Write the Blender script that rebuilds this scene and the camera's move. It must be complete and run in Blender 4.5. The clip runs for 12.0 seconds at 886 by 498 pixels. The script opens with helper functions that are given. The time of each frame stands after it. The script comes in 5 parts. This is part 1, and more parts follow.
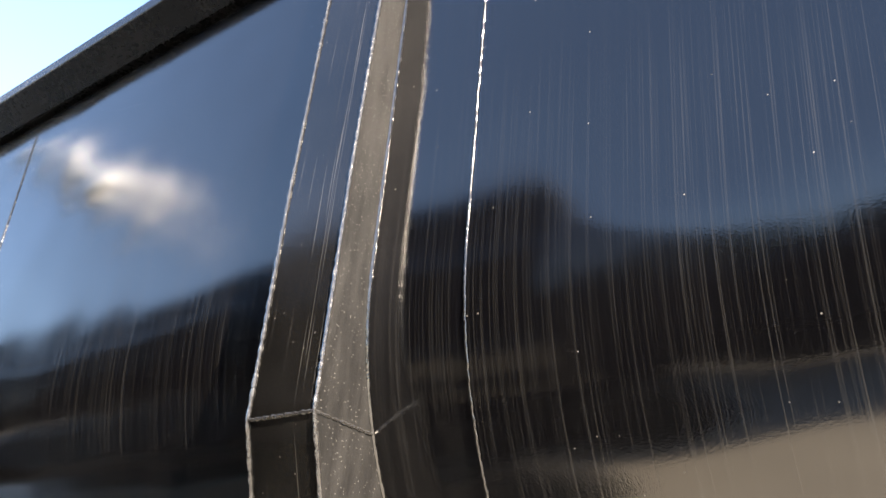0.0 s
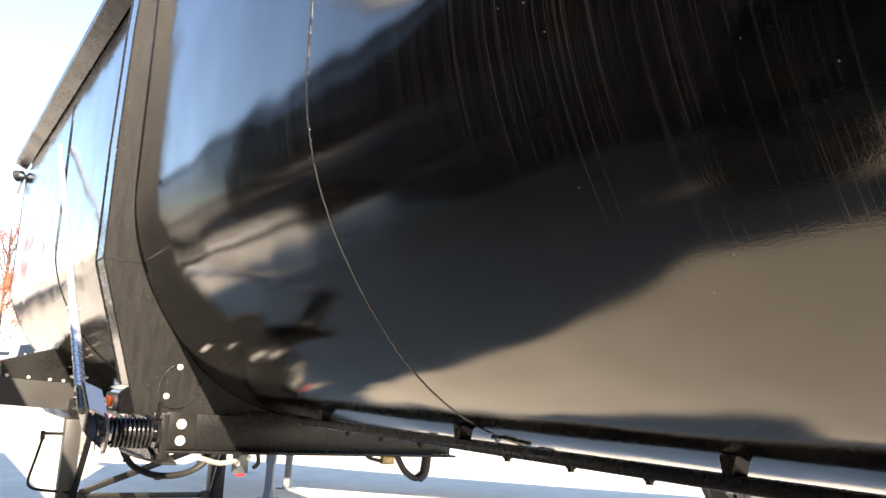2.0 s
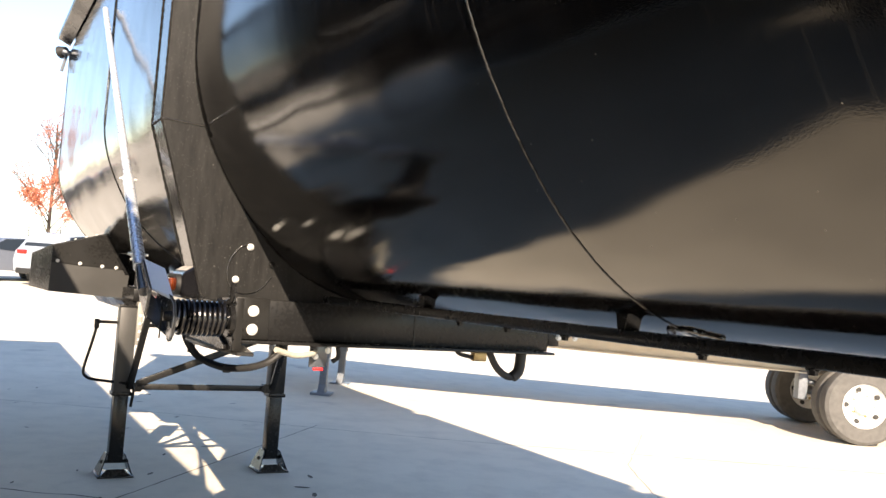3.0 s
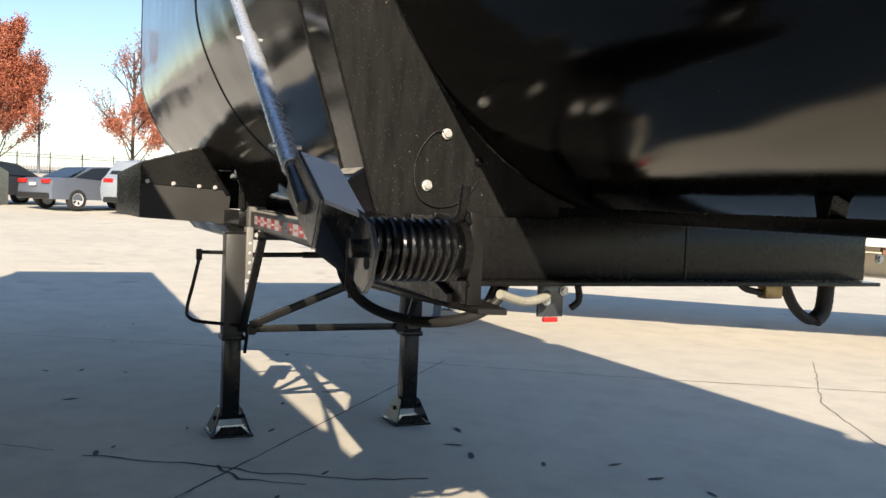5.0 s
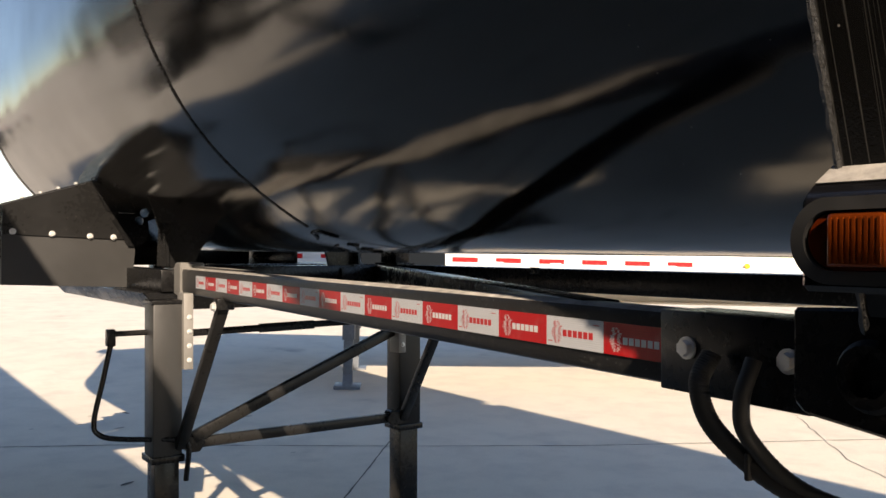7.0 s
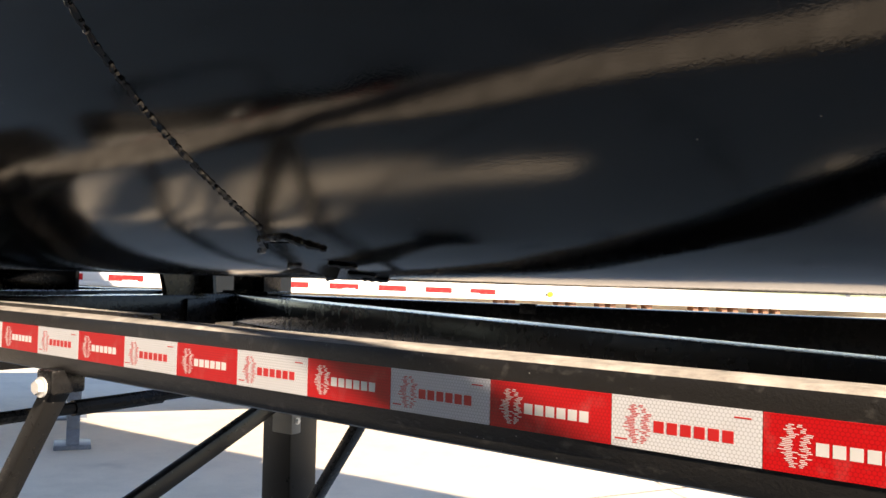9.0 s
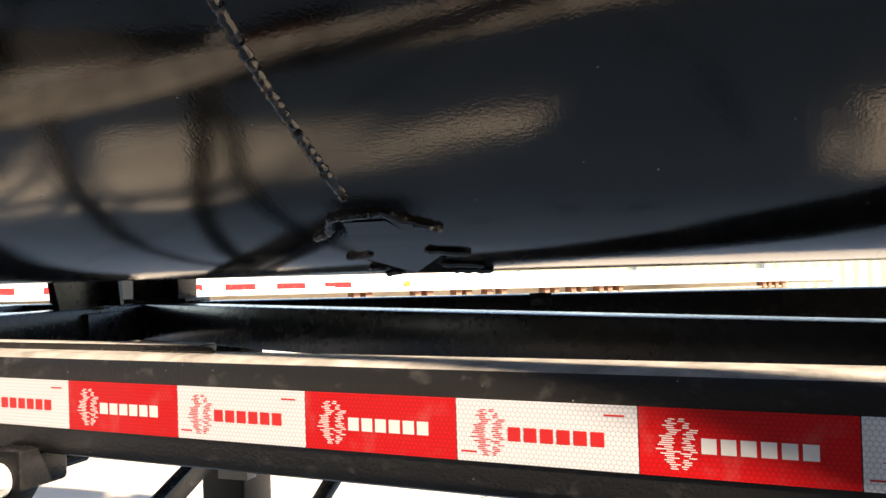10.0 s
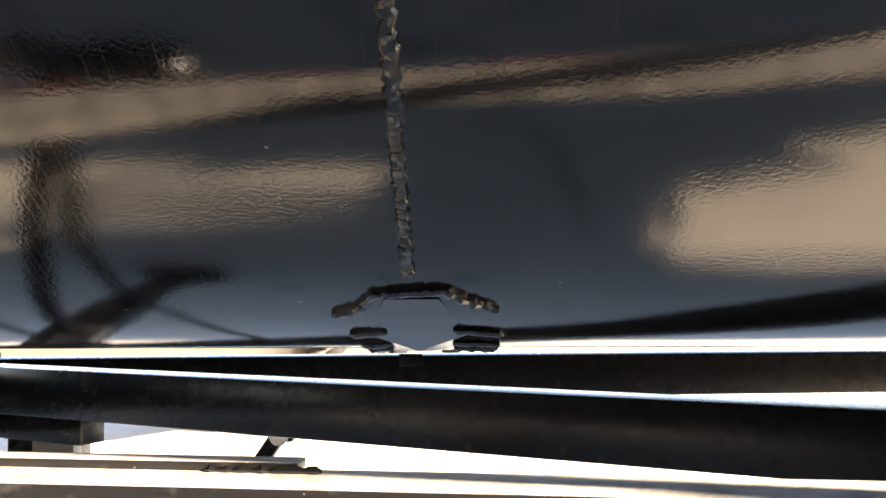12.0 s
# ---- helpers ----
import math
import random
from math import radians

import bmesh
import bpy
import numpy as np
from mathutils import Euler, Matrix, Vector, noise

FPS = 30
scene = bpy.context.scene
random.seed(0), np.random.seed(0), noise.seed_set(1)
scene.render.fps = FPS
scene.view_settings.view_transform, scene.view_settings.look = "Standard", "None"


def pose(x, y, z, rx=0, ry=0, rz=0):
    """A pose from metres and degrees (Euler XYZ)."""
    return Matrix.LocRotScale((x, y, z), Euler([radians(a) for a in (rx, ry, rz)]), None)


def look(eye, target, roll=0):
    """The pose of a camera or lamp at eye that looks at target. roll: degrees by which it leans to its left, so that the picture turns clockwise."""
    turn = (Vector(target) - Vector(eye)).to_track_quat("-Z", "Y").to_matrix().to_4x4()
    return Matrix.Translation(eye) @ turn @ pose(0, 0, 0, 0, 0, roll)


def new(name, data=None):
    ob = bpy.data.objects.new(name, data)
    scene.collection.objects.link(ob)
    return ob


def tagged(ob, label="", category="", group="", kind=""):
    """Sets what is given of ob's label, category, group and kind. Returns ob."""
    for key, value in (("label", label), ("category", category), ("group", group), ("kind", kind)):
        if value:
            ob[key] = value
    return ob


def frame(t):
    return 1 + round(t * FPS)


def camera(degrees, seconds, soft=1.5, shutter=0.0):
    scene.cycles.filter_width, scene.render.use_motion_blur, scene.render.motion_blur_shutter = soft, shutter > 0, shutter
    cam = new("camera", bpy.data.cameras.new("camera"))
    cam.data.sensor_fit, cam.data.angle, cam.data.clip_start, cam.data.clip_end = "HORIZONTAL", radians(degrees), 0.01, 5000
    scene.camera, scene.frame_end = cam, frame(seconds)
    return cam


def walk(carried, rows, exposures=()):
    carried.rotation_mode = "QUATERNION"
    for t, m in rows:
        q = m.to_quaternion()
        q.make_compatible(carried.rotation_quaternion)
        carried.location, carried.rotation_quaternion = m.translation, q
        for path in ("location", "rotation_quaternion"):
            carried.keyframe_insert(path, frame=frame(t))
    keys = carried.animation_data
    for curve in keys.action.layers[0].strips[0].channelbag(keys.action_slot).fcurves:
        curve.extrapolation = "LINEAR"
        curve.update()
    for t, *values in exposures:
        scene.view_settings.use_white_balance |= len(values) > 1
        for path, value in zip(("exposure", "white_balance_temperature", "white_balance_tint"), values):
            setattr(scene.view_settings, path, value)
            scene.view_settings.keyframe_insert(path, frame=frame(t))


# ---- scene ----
cam = camera(53.4, 12.0)
PATH = [
    (0, (8.722, -1.756, 1.696), (7.549, -0.389, 2.566), 5.3),
    (0.2, (8.622, -1.707, 1.68), (7.35, -0.393, 2.489), 5.1),
    (0.4, (8.512, -1.628, 1.669), (7.12, -0.393, 2.402), 4.8),
    (0.6, (8.377, -1.53, 1.669), (6.881, -0.38, 2.329), 5.0),
    (0.7, (8.344, -1.484, 1.699), (6.781, -0.379, 2.278), 5.5),
    (1, (8.14, -1.386, 1.636), (6.507, -0.357, 2.162), 5.9),
    (1.1, (8.088, -1.376, 1.627), (6.439, -0.357, 2.119), 6.1),
    (1.5, (7.81, -1.334, 1.635), (6.134, -0.319, 2.031), 5.7),
    (2, (7.513, -1.3, 1.623), (5.816, -0.292, 1.946), 3.3),
    (2.5, (7.186, -1.225, 1.616), (5.453, -0.263, 1.887), 4.3),
    (3, (6.852, -1.226, 1.551), (5.097, -0.273, 1.647), 4.3),
    (3.2, (6.714, -1.202, 1.544), (4.953, -0.253, 1.563), 3.6),
    (4.8, (5.575, -1.14, 1.475), (3.756, -0.312, 1.394), 3.0),
    (5, (5.405, -1.128, 1.488), (3.579, -0.318, 1.388), 2.4),
    (5.5, (4.924, -1.171, 1.481), (3.087, -0.388, 1.379), 2.2),
    (6, (4.523, -1.244, 1.49), (2.701, -0.423, 1.404), 1.0),
    (6.5, (4.022, -1.235, 1.485), (2.272, -0.268, 1.435), 1.1),
    (7, (3.584, -1.266, 1.491), (1.948, -0.116, 1.489), 0.1),
    (7.5, (3.104, -1.204, 1.496), (1.573, 0.082, 1.552), 1.9),
    (7.7, (2.943, -1.206, 1.507), (1.471, 0.145, 1.586), 3.0),
    (9.3, (1.648, -0.92, 1.491), (0.629, 0.801, 1.53), 0.0),
    (9.5, (1.505, -0.888, 1.505), (0.573, 0.881, 1.538), -0.8),
    (9.9, (1.235, -0.799, 1.488), (0.467, 1.047, 1.517), -1.8),
    (10, (1.168, -0.775, 1.487), (0.449, 1.09, 1.518), -1.8),
    (10.5, (0.902, -0.699, 1.495), (0.535, 1.266, 1.554), -1.7),
    (11, (0.703, -0.713, 1.536), (0.698, 1.287, 1.572), -1.4),
    (11.2, (0.706, -0.722, 1.543), (0.748, 1.277, 1.57), -1.1),
    (11.5, (0.726, -0.739, 1.545), (0.752, 1.258, 1.586), -0.8),
    (11.8, (0.732, -0.742, 1.542), (0.721, 1.257, 1.598), -0.5),
    (12, (0.732, -0.739, 1.549), (0.69, 1.258, 1.647), -0.2),
]
EXPOSURES = [(0.0, 2.75, 6650, 14), (1.0, 2.4, 6600, 14), (2.0, 2.15, 6850, 15), (2.6, 2.05, 6850, 15), (3.2, 1.5, 6850, 15), (4.8, 0.72, 6450, 10),
             (6.5, 0.85, 6450, 11), (7.0, 0.93, 6850, 16), (7.7, 1.25, 7000, 17), (9.3, 1.68, 7000, 17), (10.5, 2.2, 7000, 17), (12.0, 2.95, 7100, 18)]
walk(cam, [(t, look(eye, to, roll)) for t, eye, to, roll in PATH], EXPOSURES)

# ---- world and sun ----
SUN_DIR = Vector((1.65, -0.64, 1.0)).normalized()
world = bpy.data.worlds.new("world")
scene.world = world
world.use_nodes = True
wn = world.node_tree
sky = wn.nodes.new("ShaderNodeTexSky")
sky.sky_type = "NISHITA"
sky.sun_disc = False
sky.sun_elevation = math.asin(SUN_DIR.z)
sky.sun_rotation = math.atan2(SUN_DIR.x, SUN_DIR.y)
sky.air_density = 1.0
sky.dust_density = 0.2
sky.ozone_density = 1.7
wn.links.new(sky.outputs[0], wn.nodes["Background"].inputs[0])
wn.nodes["Background"].inputs[1].default_value = 0.105
sun = new("sun", bpy.data.lights.new("sun", "SUN"))
sun.data.energy = 5.0
sun.data.angle = radians(0.5)
sun.data.color = (1.0, 0.86, 0.67)
sun.matrix_world = look(SUN_DIR * 60, (0, 0, 0))


# ---- materials ----
def material(name):
    m = bpy.data.materials.new(name)
    m.use_nodes = True
    return m, m.node_tree, m.node_tree.nodes["Principled BSDF"]


def node(nt, kind, **values):
    n = nt.nodes.new(kind)
    for key, v in values.items():
        n.inputs[key].default_value = v
    return n


def coords(nt, scale=(1, 1, 1), rot=(0, 0, 0)):
    tc = nt.nodes.new("ShaderNodeTexCoord")
    mp = nt.nodes.new("ShaderNodeMapping")
    mp.inputs["Scale"].default_value = scale
    mp.inputs["Rotation"].default_value = rot
    nt.links.new(tc.outputs["Object"], mp.inputs[0])
    return mp.outputs[0]


def noise_tex(nt, vec, scale, detail=4, rough=0.55):
    n = node(nt, "ShaderNodeTexNoise", Scale=scale, Detail=detail, Roughness=rough)
    nt.links.new(vec, n.inputs["Vector"])
    return n.outputs["Fac"]


def remap(nt, fac, a, b, lo, hi):
    n = node(nt, "ShaderNodeMapRange")
    n.inputs[1].default_value, n.inputs[2].default_value = a, b
    n.inputs[3].default_value, n.inputs[4].default_value = lo, hi
    nt.links.new(fac, n.inputs[0])
    return n.outputs[0]


def mix_rgb(nt, fac, a, b):
    n = nt.nodes.new("ShaderNodeMix")
    n.data_type = "RGBA"
    for sock, v in ((n.inputs[0], fac), (n.inputs[6], a), (n.inputs[7], b)):
        if isinstance(v, (tuple, list)):
            sock.default_value = (*v[:3], 1)
        elif isinstance(v, (int, float)):
            sock.default_value = v
        else:
            nt.links.new(v, sock)
    return n.outputs[2]


def bump(nt, height, strength, distance, normal=None):
    n = node(nt, "ShaderNodeBump", Strength=strength, Distance=distance)
    nt.links.new(height, n.inputs["Height"])
    if normal is not None:
        nt.links.new(normal, n.inputs["Normal"])
    return n.outputs[0]


def math_node(nt, op, a, b=None):
    n = nt.nodes.new("ShaderNodeMath")
    n.operation = op
    for sock, v in zip(n.inputs, (a, b)):
        if v is None:
            continue
        if isinstance(v, (int, float)):
            sock.default_value = v
        else:
            nt.links.new(v, sock)
    return n.outputs[0]


def paint(name, color, rough, spec=0.5, wear=0.5, grain=300, grain_height=0.0006, specks=0.0, metal=0.0):
    """Sprayed paint on steel: fine orange peel, patches of dust, light specks."""
    m, nt, p = material(name)
    v = coords(nt)
    big, fine = noise_tex(nt, v, 3.0, 5), noise_tex(nt, v, 60, 3)
    light = tuple(min(1, c * 1.7 + 0.002) for c in color)
    base = mix_rgb(nt, remap(nt, big, 0.35, 0.75, 0, wear), color, light)
    if specks:
        vor = node(nt, "ShaderNodeTexVoronoi", Scale=38.0)
        nt.links.new(v, vor.inputs["Vector"])
        dots = remap(nt, vor.outputs["Distance"], 0.035, 0.06, specks, 0)
        base = mix_rgb(nt, dots, base, (0.5, 0.48, 0.44))
    nt.links.new(base, p.inputs["Base Color"])
    r = math_node(nt, "ADD", remap(nt, fine, 0.3, 0.7, -0.06, 0.06), remap(nt, big, 0.3, 0.7, rough - 0.05, rough + 0.08))
    nt.links.new(r, p.inputs["Roughness"])
    p.inputs["Metallic"].default_value = metal
    p.inputs["Specular IOR Level"].default_value = spec
    nt.links.new(bump(nt, noise_tex(nt, v, grain, 2), 0.4, grain_height), p.inputs["Normal"])
    return m


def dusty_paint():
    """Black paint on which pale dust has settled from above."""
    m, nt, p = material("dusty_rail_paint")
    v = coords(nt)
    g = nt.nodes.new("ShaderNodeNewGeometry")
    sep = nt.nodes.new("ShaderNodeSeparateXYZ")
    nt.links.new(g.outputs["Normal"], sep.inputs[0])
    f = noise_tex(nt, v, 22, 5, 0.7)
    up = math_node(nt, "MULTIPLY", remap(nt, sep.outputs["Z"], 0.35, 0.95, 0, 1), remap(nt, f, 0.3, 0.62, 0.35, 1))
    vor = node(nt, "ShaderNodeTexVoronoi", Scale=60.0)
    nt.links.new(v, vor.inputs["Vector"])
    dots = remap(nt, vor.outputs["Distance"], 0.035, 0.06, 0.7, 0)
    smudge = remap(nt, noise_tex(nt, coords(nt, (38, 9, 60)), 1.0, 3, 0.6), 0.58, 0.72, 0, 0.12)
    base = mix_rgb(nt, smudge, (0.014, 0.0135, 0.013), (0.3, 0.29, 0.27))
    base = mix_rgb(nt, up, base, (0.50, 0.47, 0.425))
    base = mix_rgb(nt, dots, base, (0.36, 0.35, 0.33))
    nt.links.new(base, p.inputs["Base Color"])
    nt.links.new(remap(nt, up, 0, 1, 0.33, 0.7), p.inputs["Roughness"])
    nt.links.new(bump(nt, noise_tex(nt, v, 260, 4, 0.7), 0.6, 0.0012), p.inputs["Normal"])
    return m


def gloss_tank():
    """Deep black gloss enamel on rolled plate: gentle dents, fine rain streaks, dust specks, orange peel."""
    m, nt, p = material("tank_enamel")
    v = coords(nt)
    wide = noise_tex(nt, coords(nt, (0.45, 1.1, 1.1)), 1.7, 1.5, 0.4)
    dent = noise_tex(nt, coords(nt, (0.8, 1.6, 1.0), (0.5, 0, 0)), 2.6, 1, 0.4)
    peel = noise_tex(nt, v, 240, 2)
    streak = noise_tex(nt, coords(nt, (430, 1.2, 1.2)), 1.0, 1, 0.5)
    patchy = noise_tex(nt, v, 1.3, 4)
    mask = math_node(nt, "MULTIPLY", remap(nt, streak, 0.56, 0.70, 0, 1), remap(nt, patchy, 0.36, 0.60, 0.45, 1))
    sep = nt.nodes.new("ShaderNodeSeparateXYZ")
    nt.links.new(v, sep.inputs[0])
    mask = math_node(nt, "MULTIPLY", mask, remap(nt, sep.outputs["Z"], 2.62, 3.0, 1, 0.15))
    vor = node(nt, "ShaderNodeTexVoronoi", Scale=21.0)
    nt.links.new(v, vor.inputs["Vector"])
    dots = remap(nt, vor.outputs["Distance"], 0.025, 0.04, 0.5, 0)
    base = mix_rgb(nt, math_node(nt, "MULTIPLY", mask, 0.085), (0.002, 0.002, 0.0025), (0.17, 0.165, 0.155))
    base = mix_rgb(nt, dots, base, (0.4, 0.38, 0.34))
    nt.links.new(base, p.inputs["Base Color"])
    r = math_node(nt, "ADD", math_node(nt, "MULTIPLY", mask, 0.08), remap(nt, patchy, 0.3, 0.7, 0.08, 0.115))
    nt.links.new(r, p.inputs["Roughness"])
    p.inputs["IOR"].default_value = 1.63
    n1 = bump(nt, wide, 0.55, 0.042)
    n2 = bump(nt, dent, 0.4, 0.020, n1)
    n3 = bump(nt, peel, 0.22, 0.0005, n2)
    nt.links.new(n3, p.inputs["Normal"])
    return m


def rib_paint():
    """Black gloss paint on the stiffeners, with dried drip lines and specks of dust."""
    m, nt, p = material("rib_paint")
    v = coords(nt)
    drip = noise_tex(nt, coords(nt, (150, 1.0, 1.2)), 1.0, 2, 0.6)
    patchy = noise_tex(nt, v, 2.2, 4)
    lines = math_node(nt, "MULTIPLY", remap(nt, drip, 0.62, 0.72, 0, 1), remap(nt, patchy, 0.4, 0.62, 0.35, 1))
    vor = node(nt, "ShaderNodeTexVoronoi", Scale=34.0)
    nt.links.new(v, vor.inputs["Vector"])
    dots = remap(nt, vor.outputs["Distance"], 0.035, 0.06, 0.4, 0)
    base = mix_rgb(nt, remap(nt, patchy, 0.35, 0.7, 0, 1), (0.0035, 0.0034, 0.0033), (0.009, 0.0086, 0.008))
    base = mix_rgb(nt, math_node(nt, "MULTIPLY", lines, 0.28), base, (0.3, 0.29, 0.27))
    base = mix_rgb(nt, dots, base, (0.45, 0.42, 0.38))
    nt.links.new(base, p.inputs["Base Color"])
    nt.links.new(remap(nt, patchy, 0.3, 0.7, 0.07, 0.14), p.inputs["Roughness"])
    nt.links.new(bump(nt, noise_tex(nt, v, 7, 2), 0.15, 0.004, bump(nt, noise_tex(nt, v, 260, 2), 0.3, 0.0005)), p.inputs["Normal"])
    return m


def web_paint():
    """Matt black plate with a thin film of dust and many small light specks."""
    m, nt, p = material("web_paint")
    v = coords(nt)
    film = noise_tex(nt, coords(nt, (30, 30, 5)), 1.0, 5, 0.7)
    base = mix_rgb(nt, remap(nt, film, 0.35, 0.7, 0, 1), (0.0072, 0.0072, 0.0073), (0.0185, 0.0184, 0.0182))
    for scale, size in ((55.0, 0.07), (120.0, 0.10), (24.0, 0.035)):
        vor = node(nt, "ShaderNodeTexVoronoi", Scale=scale)
        nt.links.new(v, vor.inputs["Vector"])
        some = nt.nodes.new("ShaderNodeSeparateXYZ")
        nt.links.new(vor.outputs["Color"], some.inputs[0])
        dots = math_node(nt, "MULTIPLY", remap(nt, vor.outputs["Distance"], size, size * 1.7, 1, 0), remap(nt, some.outputs["X"], 0.55, 0.9, 0, 0.6))
        base = mix_rgb(nt, dots, base, (0.45, 0.44, 0.41))
    nt.links.new(base, p.inputs["Base Color"])
    p.inputs["Roughness"].default_value = 0.42
    p.inputs["Specular IOR Level"].default_value = 0.2
    nt.links.new(bump(nt, noise_tex(nt, v, 240, 3), 0.5, 0.0012), p.inputs["Normal"])
    return m


def concrete():
    m, nt, p = material("concrete")
    v = coords(nt)
    big, mid, fine = noise_tex(nt, v, 0.35, 6, 0.6), noise_tex(nt, v, 2.5, 6, 0.65), noise_tex(nt, v, 90, 3)
    c = mix_rgb(nt, remap(nt, big, 0.3, 0.7, 0, 1), (0.59, 0.54, 0.445), (0.71, 0.65, 0.54))
    c = mix_rgb(nt, remap(nt, mid, 0.45, 0.75, 0, 0.55), c, (0.425, 0.395, 0.34))
    c = mix_rgb(nt, remap(nt, fine, 0.35, 0.7, 0, 0.25), c, (0.38, 0.355, 0.32))
    stain = remap(nt, noise_tex(nt, v, 1.1, 3, 0.4), 0.68, 0.76, 0, 0.5)
    c = mix_rgb(nt, stain, c, (0.2, 0.19, 0.18))
    nt.links.new(c, p.inputs["Base Color"])
    p.inputs["Roughness"].default_value = 0.85
    nt.links.new(bump(nt, fine, 0.5, 0.002), p.inputs["Normal"])
    return m


def plain(name, color, rough=0.5, metal=0.0, grain=40.0, spread=0.25, spec=0.5):
    m, nt, p = material(name)
    f = noise_tex(nt, coords(nt), grain, 4)
    dark = tuple(c * (1 - spread) for c in color)
    nt.links.new(mix_rgb(nt, remap(nt, f, 0.3, 0.7, 0, 1), dark, color), p.inputs["Base Color"])
    nt.links.new(remap(nt, f, 0.3, 0.7, max(0.02, rough - 0.06), rough + 0.06), p.inputs["Roughness"])
    p.inputs["Metallic"].default_value = metal
    p.inputs["Specular IOR Level"].default_value = spec
    return m


def tape_material(name, color):
    """Prismatic reflective sheeting: a honeycomb of small cells under a clear face."""
    m, nt, p = material(name)
    v = coords(nt, (1 / 0.0042, 0, 1 / 0.00727))
    away = None
    for shift in (0.0, 0.5):
        add = node(nt, "ShaderNodeVectorMath")
        add.operation = "ADD"
        nt.links.new(v, add.inputs[0])
        add.inputs[1].default_value = (shift + 40, 0.5, shift + 40)
        frac = nt.nodes.new("ShaderNodeVectorMath")
        frac.operation = "FRACTION"
        nt.links.new(add.outputs[0], frac.inputs[0])
        mid = nt.nodes.new("ShaderNodeVectorMath")
        mid.operation = "MULTIPLY_ADD"
        nt.links.new(frac.outputs[0], mid.inputs[0])
        mid.inputs[1].default_value = (1, 0, 1.731)
        mid.inputs[2].default_value = (-0.5, 0, -0.8655)
        far = nt.nodes.new("ShaderNodeVectorMath")
        far.operation = "LENGTH"
        nt.links.new(mid.outputs[0], far.inputs[0])
        away = far.outputs["Value"] if away is None else math_node(nt, "MINIMUM", away, far.outputs["Value"])
    edge = remap(nt, away, 0.36, 0.52, 0, 1)
    worn = noise_tex(nt, coords(nt), 35, 4)
    base = mix_rgb(nt, math_node(nt, "MULTIPLY", edge, 0.62), color, tuple(c * 0.42 for c in color))
    base = mix_rgb(nt, remap(nt, worn, 0.55, 0.8, 0, 0.12), base, (0.45, 0.42, 0.39))
    nt.links.new(base, p.inputs["Base Color"])
    p.inputs["Roughness"].default_value = 0.45
    p.inputs["Specular IOR Level"].default_value = 0.25
    p.inputs["Coat Weight"].default_value = 0.08
    p.inputs["Coat Roughness"].default_value = 0.1
    return m


def lens_material(name, color):
    m, nt, p = material(name)
    deep = tuple(c * 0.6 for c in color)
    nt.links.new(mix_rgb(nt, remap(nt, noise_tex(nt, coords(nt), 60, 2), 0.3, 0.7, 0, 1), deep, color), p.inputs["Base Color"])
    p.inputs["Roughness"].default_value = 0.12
    p.inputs["Coat Weight"].default_value = 0.6
    return m


def leaf_material(name, a, b):
    m, nt, p = material(name)
    g = nt.nodes.new("ShaderNodeNewGeometry")
    nt.links.new(mix_rgb(nt, g.outputs["Random Per Island"], a, b), p.inputs["Base Color"])
    p.inputs["Roughness"].default_value = 0.6
    return m


TANK = gloss_tank()
FRAME = paint("frame_paint", (0.007, 0.007, 0.0073), 0.24, 0.26, 0.3, specks=0.08)
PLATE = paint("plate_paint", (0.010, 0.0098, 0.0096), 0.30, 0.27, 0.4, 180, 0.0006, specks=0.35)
RIB = rib_paint()
WEB = web_paint()
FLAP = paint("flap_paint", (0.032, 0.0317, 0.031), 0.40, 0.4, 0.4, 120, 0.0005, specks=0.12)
TUBE = paint("tube_steel", (0.80, 0.86, 0.97), 0.28, 0.6, 0.2, 90, 0.00012, metal=0.6)
SCUFFED = paint("scuffed_paint", (0.15, 0.145, 0.135), 0.45, 0.5, 1.0, 90, 0.001, specks=0.3)
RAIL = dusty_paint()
PALE_WELD = paint("rubbed_weld", (0.014, 0.0139, 0.0137), 0.2, 0.8, 1.2, 160, 0.003)
WELD = paint("weld_paint", (0.007, 0.007, 0.007), 0.10, 0.8, 0.3, 160, 0.002)
ARM = paint("arm_paint", (0.06, 0.066, 0.076), 0.20, 0.8, 0.5, 120, 0.0003, specks=0.1, metal=0.2)
# pale base colour stands in for the sky's reflection on the arm's top plate
ARM_TOP = paint("sky_sheen_arm_paint", (0.72, 0.76, 0.80), 0.32, 0.6, 0.25, 120, 0.0003, specks=0.05, metal=0.3)
EDGE = plain("worn_edge_steel", (0.36, 0.37, 0.39), 0.35, 0.6)
COIL = paint("coil_paint", (0.005, 0.005, 0.006), 0.13, 0.5, 0.2)
RUBBER = plain("rubber", (0.018, 0.018, 0.018), 0.6)
ZINC = plain("zinc_bolt", (0.75, 0.75, 0.73), 0.35, 0.45)
WHITE_TAPE = tape_material("white_tape", (0.72, 0.74, 0.77))
RED_TAPE = tape_material("red_tape", (0.58, 0.008, 0.010))
WHITE_INK = plain("white_ink", (0.75, 0.75, 0.74), 0.4, spread=0.08)
RED_INK = plain("red_ink", (0.6, 0.02, 0.02), 0.4, spread=0.1)
LENS = lens_material("amber_lens", (0.10, 0.014, 0.002))
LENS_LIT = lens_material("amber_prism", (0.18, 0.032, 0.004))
CONCRETE = concrete()
JOINT = plain("joint_filler", (0.11, 0.10, 0.09), 0.9)
WHITE_PAINT = plain("white_trailer_paint", (0.78, 0.78, 0.76), 0.35, spread=0.12, grain=6)
GREY_STEEL = plain("grey_steel", (0.16, 0.18, 0.21), 0.45, spread=0.3)
